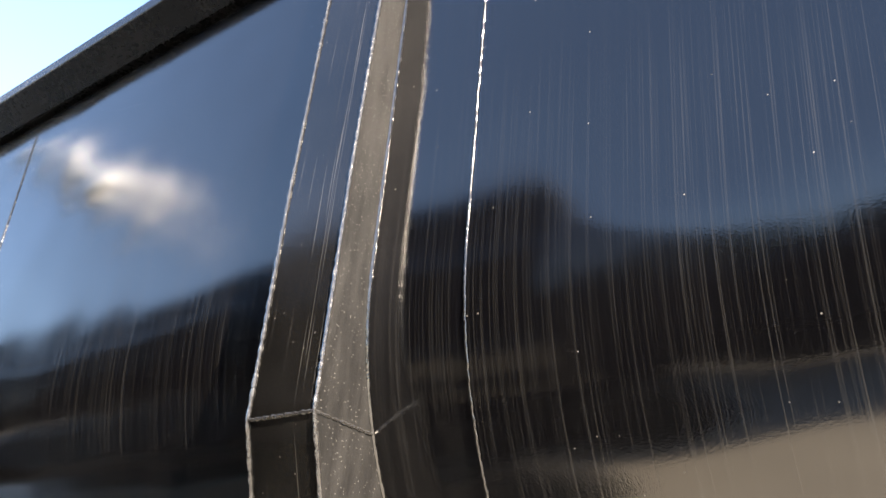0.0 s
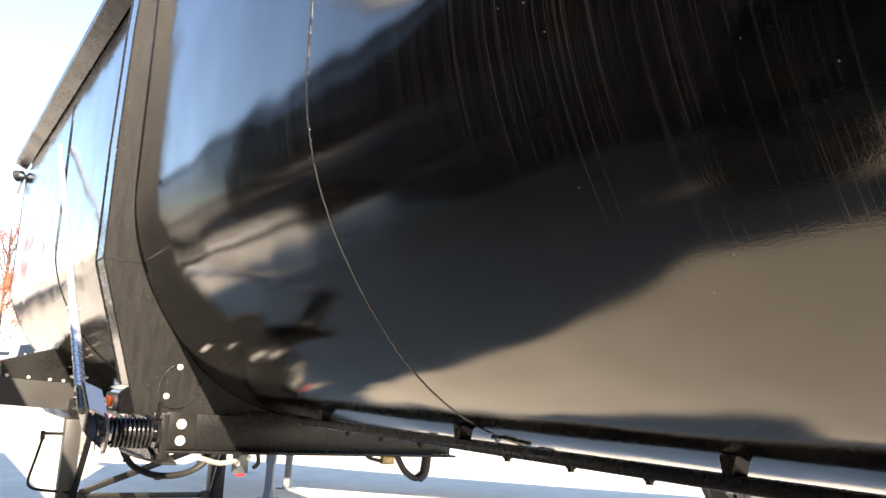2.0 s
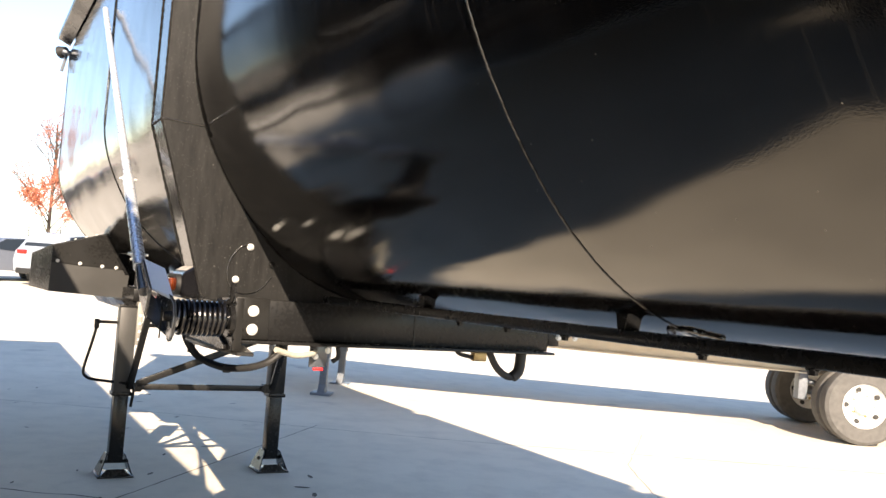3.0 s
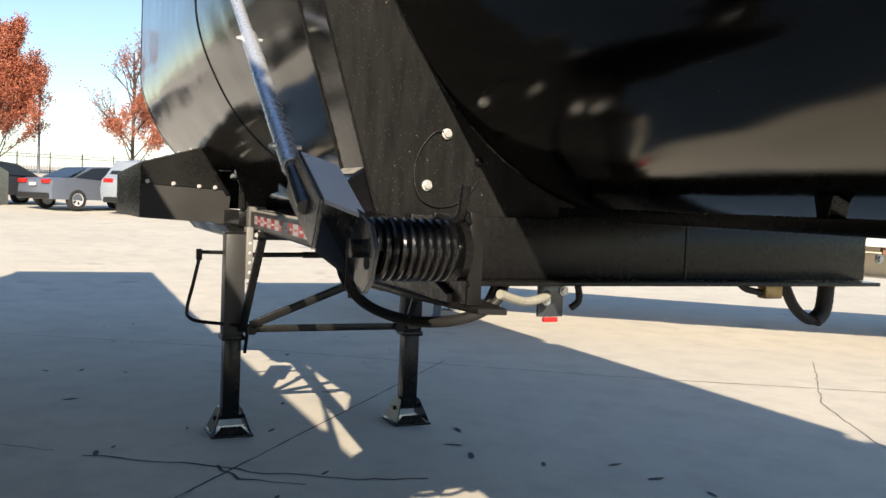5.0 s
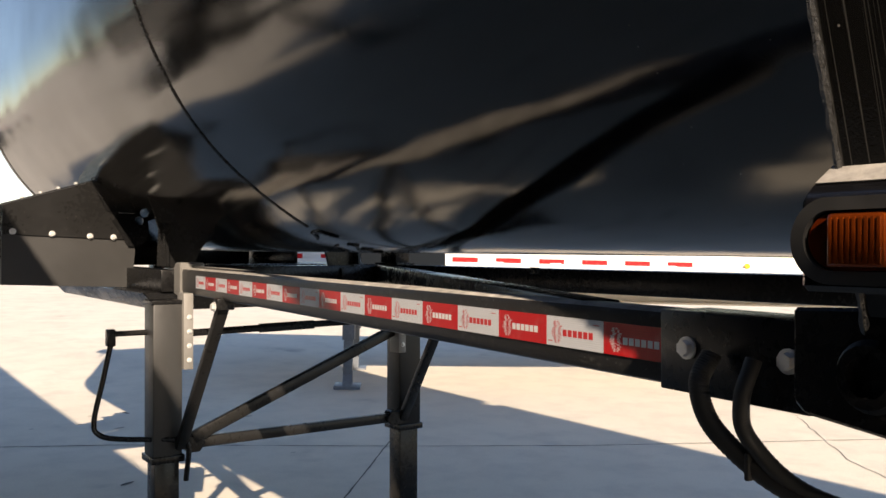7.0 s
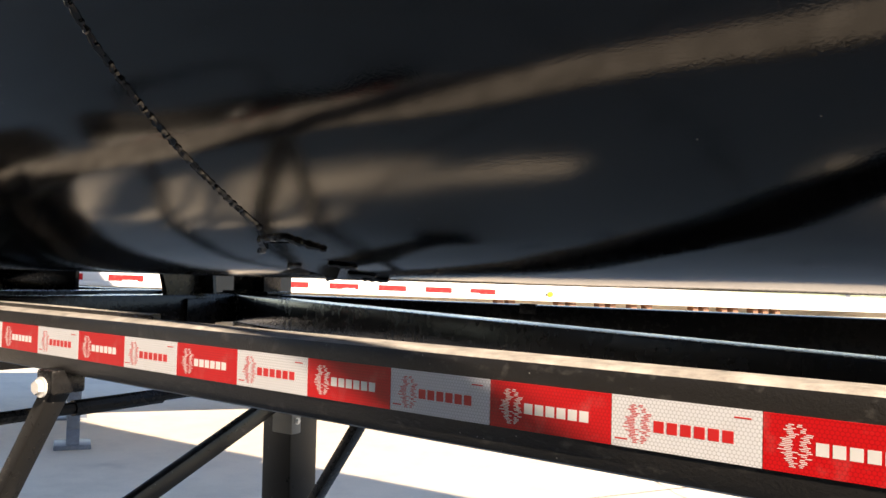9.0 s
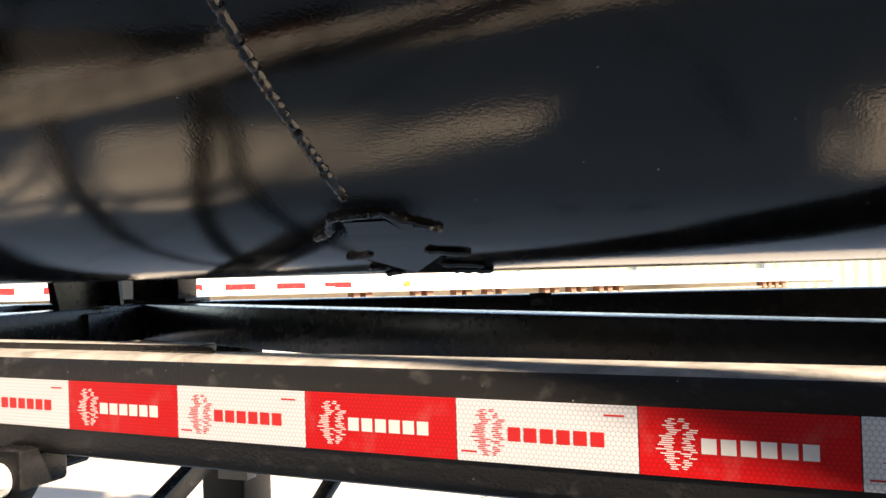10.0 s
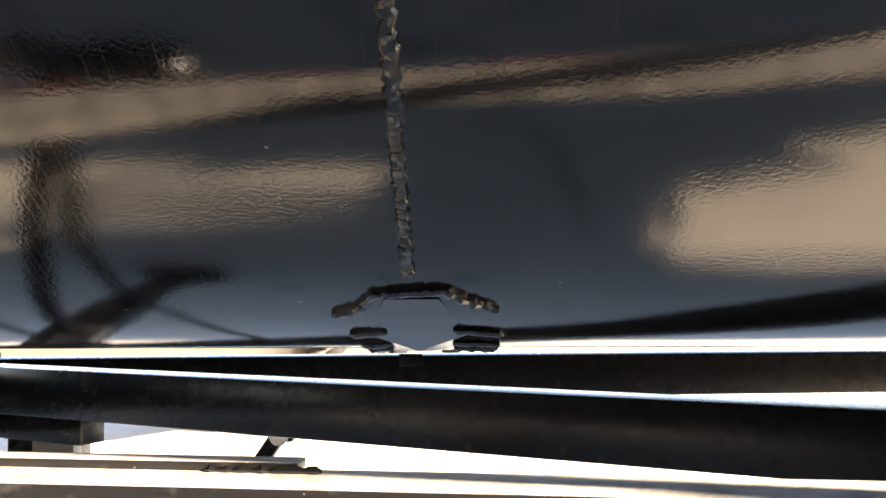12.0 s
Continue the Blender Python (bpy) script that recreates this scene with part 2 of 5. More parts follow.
TYRE = plain("tyre_rubber", (0.03, 0.03, 0.03), 0.8)
DUSTY_TYRE = plain("dusty_tyre", (0.10, 0.097, 0.092), 0.9, spread=0.35, grain=14)
RIM = plain("wheel_rim", (0.82, 0.82, 0.80), 0.4)
WOOD = plain("brown_timber", (0.26, 0.13, 0.075), 0.7, spread=0.4)
CREAM = plain("cream_paint", (0.62, 0.56, 0.45), 0.5, spread=0.15, grain=4)
YELLOW_LENS = plain("yellow_lens", (0.75, 0.42, 0.02), 0.2, spread=0.1)
BRASS = plain("brass_fitting", (0.45, 0.33, 0.16), 0.4, 0.8)


# ---- building blocks ----
def mesh_of(bm, name, mat, smooth=True):
    me = bpy.data.meshes.new(name)
    bmesh.ops.recalc_face_normals(bm, faces=bm.faces)
    bm.to_mesh(me)
    bm.free()
    for m in (mat if isinstance(mat, (list, tuple)) else (mat,)):
        me.materials.append(m)
    if smooth:
        me.shade_smooth()
        me.set_sharp_from_angle(angle=radians(32))
    return me


def part(name, bm, mat, parent=None, label="", at=None, smooth=True):
    ob = new(name, mesh_of(bm, name, mat, smooth))
    if at is not None:
        ob.matrix_basis = at
    if parent is not None:
        ob.parent = parent
    if label:
        tagged(ob, label)
    return ob


def again(ob, parent, at):
    """The same mesh once more, as an object of its own."""
    o = new(ob.name, ob.data)
    o.parent = parent
    o.matrix_basis = at
    return o


def bevel_all(bm, width, segments=2):
    if width:
        bmesh.ops.bevel(bm, geom=list(bm.edges), offset=width, segments=segments, profile=0.5, affect="EDGES", clamp_overlap=True)
    return bm


def box(a, b, bevel=0.004, bm=None):
    fresh = bm is None
    bm = bm or bmesh.new()
    tmp = bmesh.new()
    bmesh.ops.create_cube(tmp, size=1)
    bmesh.ops.scale(tmp, vec=[q - p for p, q in zip(a, b)], verts=tmp.verts)
    bmesh.ops.translate(tmp, vec=[(q + p) / 2 for p, q in zip(a, b)], verts=tmp.verts)
    bevel_all(tmp, bevel)
    if fresh:
        bm.free()
        return tmp
    return join(bm, tmp)


def join(bm, tmp):
    me = bpy.data.meshes.new("tmp")
    tmp.to_mesh(me)
    tmp.free()
    bm.from_mesh(me)
    bpy.data.meshes.remove(me)
    return bm


def slab(points, axis, lo, hi, bevel=0.002):
    """A flat plate: an outline in the plane across axis, from lo to hi along it. x: (y, z); y: (x, z); z: (x, y)."""
    bm = bmesh.new()
    place = {"x": lambda p, h: (h, p[0], p[1]), "y": lambda p, h: (p[0], h, p[1]), "z": lambda p, h: (p[0], p[1], h)}[axis]
    rings = [[bm.verts.new(place(p, h)) for p in points] for h in (lo, hi)]
    bm.faces.new(rings[0])
    bm.faces.new(rings[1][::-1])
    n = len(points)
    for i in range(n):
        bm.faces.new((rings[0][i], rings[1][i], rings[1][(i + 1) % n], rings[0][(i + 1) % n]))
    return bevel_all(bm, bevel, 1)


def bar(p, q, w, h, bevel=0.004, up=(0, 0, 1)):
    """A straight box section from p to q, w across and h high."""
    p, q = Vector(p), Vector(q)
    d = (q - p).normalized()
    side = d.cross(Vector(up)).normalized()
    top = side.cross(d)
    bm = bmesh.new()
    rings = []
    for c in (p, q):
        rings.append([bm.verts.new(c + side * (w / 2 * a) + top * (h / 2 * b)) for a, b in ((-1, -1), (1, -1), (1, 1), (-1, 1))])
    for i in range(4):
        bm.faces.new((rings[0][i], rings[0][(i + 1) % 4], rings[1][(i + 1) % 4], rings[1][i]))
    bm.faces.new(rings[0][::-1])
    bm.faces.new(rings[1])
    return bevel_all(bm, bevel)


def smooth_path(points, steps=8):
    """A curve through the points."""
    pts = [Vector(p) for p in points]
    ext = [pts[0] * 2 - pts[1]] + pts + [pts[-1] * 2 - pts[-2]]
    out = []
    for i in range(1, len(ext) - 2):
        a, b, c, d = ext[i - 1:i + 3]
        for k in range(steps):
            t = k / steps
            out.append(0.5 * (2 * b + (c - a) * t + (2 * a - 5 * b + 4 * c - d) * t * t + (3 * b - 3 * c + d - a) * t ** 3))
    return out + [pts[-1]]


def pipe(path, radius, sides=12, ridge=0.0, cap=True):
    """A round section along a path; radius may be a function of 0 to 1. ridge: depth of corrugation."""
    path = [Vector(p) for p in path]
    bm = bmesh.new()
    rings, prev = [], None
    n = len(path)
    for i, p in enumerate(path):
        d = (path[min(i + 1, n - 1)] - path[max(i - 1, 0)]).normalized()
        if prev is None:
            prev = d.orthogonal().normalized()
        prev = (prev - d * prev.dot(d)).normalized()
        other = d.cross(prev)
        r = radius(i / (n - 1)) if callable(radius) else radius
        r += ridge * (i % 2)
        rings.append([bm.verts.new(p + (prev * math.cos(a) + other * math.sin(a)) * r) for a in (2 * math.pi * k / sides for k in range(sides))])
    for a, b in zip(rings, rings[1:]):
        for k in range(sides):
            bm.faces.new((a[k], a[(k + 1) % sides], b[(k + 1) % sides], b[k]))
    if cap:
        bm.faces.new(rings[0][::-1])
        bm.faces.new(rings[-1])
    return bm


def bead(path, radius, rng, wobble=0.25, sides=7):
    """A weld bead: a rope of overlapping scallops along a path."""
    path = [Vector(p) for p in path]
    bm = bmesh.new()
    rings, prev = [], None
    n = len(path)
    for i, p in enumerate(path):
        d = (path[min(i + 1, n - 1)] - path[max(i - 1, 0)]).normalized()
        if prev is None:
            prev = d.orthogonal().normalized()
        prev = (prev - d * prev.dot(d)).normalized()
        other = d.cross(prev)
        r = radius * (1 + wobble * math.sin(i * 2.1) * 0.6 + rng.uniform(-wobble, wobble) * 0.5)
        if i in (0, n - 1):
            r *= 0.45
        rings.append([bm.verts.new(p + (prev * math.cos(a) + other * math.sin(a)) * r) for a in (2 * math.pi * k / sides for k in range(sides))])
    for a, b in zip(rings, rings[1:]):
        for k in range(sides):
            bm.faces.new((a[k], a[(k + 1) % sides], b[(k + 1) % sides], b[k]))
    bm.faces.new(rings[0][::-1])
    bm.faces.new(rings[-1])
    return bm


def dense(points, step):
    pts = [Vector(p) for p in points]
    out = []
    for a, b in zip(pts, pts[1:]):
        k = max(1, round((b - a).length / step))
        out += [a.lerp(b, i / k) for i in range(k)]
    return out + [pts[-1]]


def bolt_mesh(r, h):
    """A hexagon bolt head on a washer, its axis along z."""
    bm = bmesh.new()
    bmesh.ops.create_cone(bm, cap_ends=True, segments=16, radius1=r * 1.35, radius2=r * 1.35, depth=h * 0.3, matrix=pose(0, 0, h * 0.15))
    bmesh.ops.create_cone(bm, cap_ends=True, segments=6, radius1=r, radius2=r * 0.92, depth=h * 0.7, matrix=pose(0, 0, h * 0.65))
    return bm


def revolve(profile, segments=24, closed=True):
    """A turned solid about z from (radius, height) pairs; not closed: a ring with its hole open."""
    bm = bmesh.new()
    rings = [[bm.verts.new((r * math.cos(a), r * math.sin(a), z)) for a in (2 * math.pi * k / segments for k in range(segments))] for r, z in profile]
    for a, b in zip(rings, rings[1:]):
        for k in range(segments):
            bm.faces.new((a[k], a[(k + 1) % segments], b[(k + 1) % segments], b[k]))
    if closed:
        bm.faces.new(rings[0][::-1])
        bm.faces.new(rings[-1])
    return bm


FACE_REAR = pose(0, 0, 0, 0, 90, 0)       # z to +x
FACE_SIDE = pose(0, 0, 0, 90, 0, 0)       # z to -y


def bolt(parent, place, facing, r=0.011, h=0.012, label=""):
    o = part("bolt", bolt_mesh(r, h), ZINC, parent, label, at=Matrix.Translation(place) @ facing)
    return o


# ---- the ground ----
def ground_z(x, y):
    """Level round the trailers, rising gently to the car park in front and falling to the fence at the far side."""
    d = max(0.0, -x - 4.0)
    f = max(0.0, min(y, 60.0) - 11.0)
    return 0.036 * d * min(1.0, d / 6.0) - 0.03 * f * min(1.0, f / 6.0)


def build_ground():
    bm = bmesh.new()
    xs = [-900, -300, -130, -90, -60, -40, -30, -24, -20, -17, -14, -12, -10.5, -9, -8, -7, -6, -5, -4, -2, 0, 3, 6, 10, 15, 30, 100, 900]
    ys = [-900, -200, -60, -20, -8, -4, -2, 0, 2, 4, 8, 11, 13, 15, 17, 20, 30, 45, 60, 120, 900]
    grid = [[bm.verts.new((x, y, ground_z(max(x, -130), y))) for y in ys] for x in xs]
    for i in range(len(xs) - 1):
        for j in range(len(ys) - 1):
            bm.faces.new((grid[i][j], grid[i + 1][j], grid[i + 1][j + 1], grid[i][j + 1]))
    ob = part("ground", bm, CONCRETE)
    tagged(ob, "pale weathered concrete yard with joints and cracks", "ground", kind="structure")
    rng = random.Random(4)

    def crack(points, width, jitter, name):
        pts = dense([(x, y, 0) for x, y in points], 0.09)
        bm = bmesh.new()
        rows = []
        for i, p in enumerate(pts):
            d = (pts[min(i + 1, len(pts) - 1)] - pts[max(i - 1, 0)]).normalized()
            s = Vector((-d.y, d.x, 0))
            c = p + s * rng.uniform(-jitter, jitter)
            w = width * rng.uniform(0.5, 1.3)
            z = ground_z(c.x, c.y) + 0.003
            rows.append([bm.verts.new((*(c + s * k * w).xy, z)) for k in (-0.5, 0.5)])
        for a, b in zip(rows, rows[1:]):
            bm.faces.new((a[0], a[1], b[1], b[0]))
        part(name, bm, JOINT, ob)

    crack([(-4.6, -6), (-4.5, -1.6), (-3.25, 0.56), (-2.0, 2.3), (-1.2, 3.5), (0.2, 6), (3, 11)], 0.014, 0.004, "joint")
    crack([(-2.2, 2.3), (4, -3.2), (8, -7)], 0.012, 0.004, "joint")
    crack([(-1.4, 6.2), (0.2, 4.6), (1.4, 3.9), (2.2, 3.0), (3.5, 2.2)], 0.006, 0.012, "crack")
    crack([(0.15, -0.95), (0.45, -0.46), (0.75, -0.05), (0.95, 0.3), (1.1, 0.75)], 0.018, 0.025, "crack")
    crack([(0.55, -0.3), (0.8, -0.2), (1.0, 0.1)], 0.02, 0.03, "crack")
    crack([(-0.6, -2.2), (-0.3, -1.5), (0.0, -1.1)], 0.01, 0.03, "crack")
    chips = bmesh.new()
    for _ in range(46):
        x, y = rng.uniform(-5, 2.5), rng.uniform(-2.2, 2.5)
        r = rng.uniform(0.008, 0.03)
        bmesh.ops.create_circle(chips, cap_ends=True, segments=7, radius=r, matrix=Matrix.Translation((x, y, ground_z(x, y) + 0.004)) @ pose(0, 0, 0, 0, 0, rng.uniform(0, 360)) @ Matrix.Diagonal((2.4, 0.7, 1, 1)))
    tagged(part("spots", chips, JOINT, ob), "dark oil spots and chips")
    return ob


# ---- the tank trailer ----
CY, CZ, R = 0.5, 2.5, 0.98          # middle of the rounded belly and its radius
TOP = 3.72
X0, X1 = -2.52, 11.4


def skin(a, x=0.0):
    """Radius of the belly at the angle a: drawn down along the keel, wider and flatter behind the first stiffener."""
    phi = abs(math.degrees(a) % 360 - 270)
    if x > 3.2:
        return R + 0.056 * math.exp(-(phi / 43) ** 4)
    rise = max(0.0, min(1.0, (phi - 62) / 28))
    return R - 0.027 + 0.027 * rise * rise * (3 - 2 * rise) + 0.075 * math.exp(-(phi / 21.5) ** 2)


def skin_point(a, x=0.0, grow=0.0):
    r = skin(a, x) + grow
    return CY + r * math.cos(a), CZ + r * math.sin(a)


def section(n=72, top=TOP, x=0.0):
    """The tank's outline (y, z): a round belly, upright sides and a flat roof with rounded corners."""
    pts = [skin_point(math.pi + math.pi * k / n, x) for k in range(n + 1)]
    side = 9
    pts += [(CY + R, CZ + (top - 0.12 - CZ) * k / side) for k in range(1, side + 1)]
    pts += [(CY + R - 0.12 + 0.12 * math.cos(a), top - 0.12 + 0.12 * math.sin(a)) for a in (math.pi / 2 * k / 5 for k in range(1, 6))]
    pts += [(CY + R * (1 - 2 * k / 8), top + 0.03 * math.sin(math.pi * k / 8)) for k in range(1, 8)]
    pts += [(CY - R + 0.12 - 0.12 * math.cos(a), top - 0.12 + 0.12 * math.sin(a)) for a in (math.pi / 2 * (5 - k) / 5 for k in range(1, 6))]
    pts += [(CY - R, CZ + (top - 0.12 - CZ) * (side - k) / side) for k in range(1, side)]
    return pts


def belly(y, x=0.0):
    """Height of the tank's skin above y, from below."""
    lo, hi = 1.5 * math.pi, 2 * math.pi
    for _ in range(30):
        mid = (lo + hi) / 2
        lo, hi = (mid, hi) if skin_point(mid, x)[0] < CY + abs(y - CY) else (lo, mid)
    return skin_point(lo, x)[1]


def tank_shell(parent):
    bm = bmesh.new()
    rows = []
    knuckle = [(X0 - 0.16, 0.0), (X0 - 0.155, 0.4), (X0 - 0.13, 0.75), (X0 - 0.085, 0.93), (X0 - 0.03, 0.985)]
    stations = [(x, s) for x, s in knuckle] + [(x, 1.0) for x in sorted([X0 + (X1 - X0) * k / 40 for k in range(41)] + [X0 + 0.005, 3.18, 3.22, X1 - 0.005])]
    stations += [(X1 + X0 - x, s) for x, s in knuckle[::-1]]
    cz = (CZ - R + TOP) / 2
    for x, s in stations:
        out = section(x=x)
        if s == 0:
            rows.append([bm.verts.new((x, CY, cz))])
        else:
            rows.append([bm.verts.new((x, CY + (y - CY) * s, cz + (z - cz) * s)) for y, z in out])
    n = len(out)
    for a, b in zip(rows, rows[1:]):
        for k in range(n):
            if len(a) == 1:
                bm.faces.new((a[0], b[k], b[(k + 1) % n]))
            elif len(b) == 1:
                bm.faces.new((a[k], b[0], a[(k + 1) % n]))
            else:
                bm.faces.new((a[k], b[k], b[(k + 1) % n], a[(k + 1) % n]))
    return part("tank_shell", bm, TANK, parent, "tall black gloss tank body with a rounded belly")


def seam(parent, x, rng, y_end, heavy=False):
    """A weld seam round the belly and up the near and far side."""
    pts = [(x + rng.uniform(-0.001, 0.001), CY - R - 0.001, TOP - 0.15), (x, CY - R - 0.001, CZ)]
    a0, a1 = math.pi, 1.5 * math.pi - math.atan2(CY - y_end, CZ - belly(y_end, x))
    pts += [(x, *skin_point(a, x, -0.0025 if heavy else 0.0)) for a in (a0 + (a1 - a0) * k / 40 for k in range(1, 41))]
    path = dense(pts, 0.005 if heavy else 0.008)
    path = [p + Vector((rng.uniform(-0.0012, 0.0012), 0, 0)) for p in path]
    s = part("weld_seam", bead(path, 0.0078 if heavy else 0.003, rng, 0.22 if heavy else 0.06, 10), WELD, parent, "painted-over weld seam")
    return s


def repair(parent, x, rng):
    """Stitch welds round a pinched spot at the bottom of a seam."""
    def run(points, r):
        path = [(px, py, belly(py, x) - 0.002) for px, py in points]
        path = [p + Vector((0, 0, rng.uniform(-0.001, 0.001))) for p in dense(path, 0.006)]
        part("stitch_weld", bead(path, r * 0.95, rng, 0.22, 8), WELD, parent, "thick ropy stitch weld")
    run([(x - 0.092, 0.262), (x - 0.06, 0.245), (x - 0.04, 0.212), (x + 0.0, 0.206), (x + 0.035, 0.203), (x + 0.055, 0.222), (x + 0.096, 0.25)], 0.0065)
    for dy, w in ((0.325, 0.012), (0.385, 0.008), (0.43, 0.006)):
        run([(x - 0.085 - w + dy * 0.05, dy + 0.006), (x - 0.035, dy - 0.004)], 0.0052)
        run([(x + 0.045, dy - 0.012), (x + 0.10 + w * 0.4, dy + 0.004)], 0.0056)
    # the pinched plate itself, a low four-sided blister
    bm = bmesh.new()
    ring = [(x - 0.06, 0.33), (x - 0.03, 0.225), (x + 0.03, 0.225), (x + 0.065, 0.33), (x + 0.06, 0.47), (x - 0.055, 0.47)]
    verts = [bm.verts.new((px, py, belly(py, x) - 0.0015)) for px, py in ring]
    mid = bm.verts.new((x, 0.39, belly(0.39, x) - 0.010))
    for k in range(6):
        bm.faces.new((verts[k], verts[(k + 1) % 6], mid))
    part("pinched_plate", bm, TANK, parent, "pinched black plate between stitch welds", smooth=False)


def roof_rim(parent, x_a, x_b):
    bm = slab([(CY - R + 0.01, 3.70), (-0.585, 3.752), (-0.585, 3.80), (CY - R + 0.05, 3.80)], "x", x_a, x_b, 0.003)
    ob = part("roof_rim", bm, FRAME, parent, "dark overhanging roof edge")
    ob2 = part("roof_rim", slab([(2 * CY - (CY - R + 0.01), 3.70), (2 * CY + 0.585, 3.752), (2 * CY + 0.585, 3.80), (2 * CY - (CY - R + 0.05), 3.80)], "x", x_a, x_b, 0.003), FRAME, parent)
    return ob, ob2


OUTER = [(-0.548, 3.72), (-0.57, 3.3), (-0.585, 2.7), (-0.587, 2.15), (-0.375, 1.47), (-0.325, 1.30), (0.5, 1.30)]


def rib(parent, x_a, x_b, rng):
    """A boxed stiffener round the belly: side plate with a kink, web plates down to a flat bottom."""
    acc = [0.0]
    for p, q in zip(OUTER, OUTER[1:]):
        acc.append(acc[-1] + math.hypot(q[0] - p[0], q[1] - p[1]))

    def outer(s):
        s *= acc[-1]
        for k in range(len(acc) - 1):
            if s <= acc[k + 1] or k == len(acc) - 2:
                f = (s - acc[k]) / (acc[k + 1] - acc[k])
                return tuple(a + (b - a) * f for a, b in zip(OUTER[k], OUTER[k + 1]))

    marks = sorted(set([a / acc[-1] for a in acc] + [k / 30 for k in range(31)]))
    pairs = []
    for s in marks:
        o = outer(s)
        if o[1] >= CZ:
            i = (CY - R + 0.002, o[1])
        else:
            # the foot of the web on the tank, spread evenly round the quarter circle
            u = (s - (acc[3] * 0.73) / acc[-1]) / (1 - (acc[3] * 0.73) / acc[-1])
            a = math.pi + math.pi / 2 * max(0.0, min(1.0, u))
            i = (CY + (R - 0.045) * math.cos(a), CZ + (R - 0.045) * math.sin(a))
        pairs.append((o, i))
    half = pairs
    full = half + [((2 * CY - o[0], o[1]), (2 * CY - i[0], i[1])) for o, i in half[-2::-1]]
    bm = bmesh.new()
    cols = []
    for o, i in full:
        cols.append([bm.verts.new((x_a, *i)), bm.verts.new((x_a, *o)), bm.verts.new((x_b - 0.004, *o)), bm.verts.new((x_b - 0.004, *i))])
    for a, b in zip(cols, cols[1:]):
        for k in range(3):
            bm.faces.new((a[k], a[k + 1], b[k + 1], b[k]))
    bm.faces.new(cols[0][::-1])
    bm.faces.new(cols[-1])
    ob = part("stiffener", bm, RIB, parent, "boxed black stiffener rib with a welded kink")
    # the rear web, a plate of its own with a film of dust
    bm = bmesh.new()
    cols = [[bm.verts.new((x, *p)) for x in (x_b - 0.004, x_b) for p in (o, i)] for o, i in full]
    for a, b in zip(cols, cols[1:]):
        for j, k in ((2, 3), (0, 2), (3, 1)):
            bm.faces.new((a[j], a[k], b[k], b[j]))
    part("web_plate", bm, WEB, ob, "dusty brown-black web plate with light specks", smooth=False)
    # weld runs along the two outer corners, across the kink and at the foot
    for x in (x_a, x_b):
        path = dense([(x, y, z) for y, z in OUTER[:6]], 0.012)
        part("corner_weld", bead([p + Vector((0, -0.001, 0)) for p in path], 0.0048, rng, 0.35, 6), PALE_WELD, ob)
    yk, zk = OUTER[3]
    part("kink_weld", bead(dense([(x_a, yk - 0.001, zk), (x_b, yk - 0.001, zk), (x_b + 0.001, belly_side(zk), zk - 0.006)], 0.008), 0.004, rng, 0.5, 6), PALE_WELD, ob)
    foot = [(x_b, CY - R - 0.001, 3.68), (x_b, CY - R - 0.001, CZ)] + [(x_b, *skin_point(math.pi + math.pi / 2 * k / 24, x_b)) for k in range(1, 25)]
    part("foot_weld", bead(dense(foot, 0.012), 0.005, rng, 0.35, 6), WELD, ob)
    return ob


def belly_side(z):
    return CY - math.sqrt(max(0.0, R * R - (z - CZ) ** 2)) if z < CZ else CY - R


def rail_point(s):
    """A place on the tape's line: s metres behind the tape's front end."""
    return Vector((s * 0.99556, -s * 0.09411, 0))


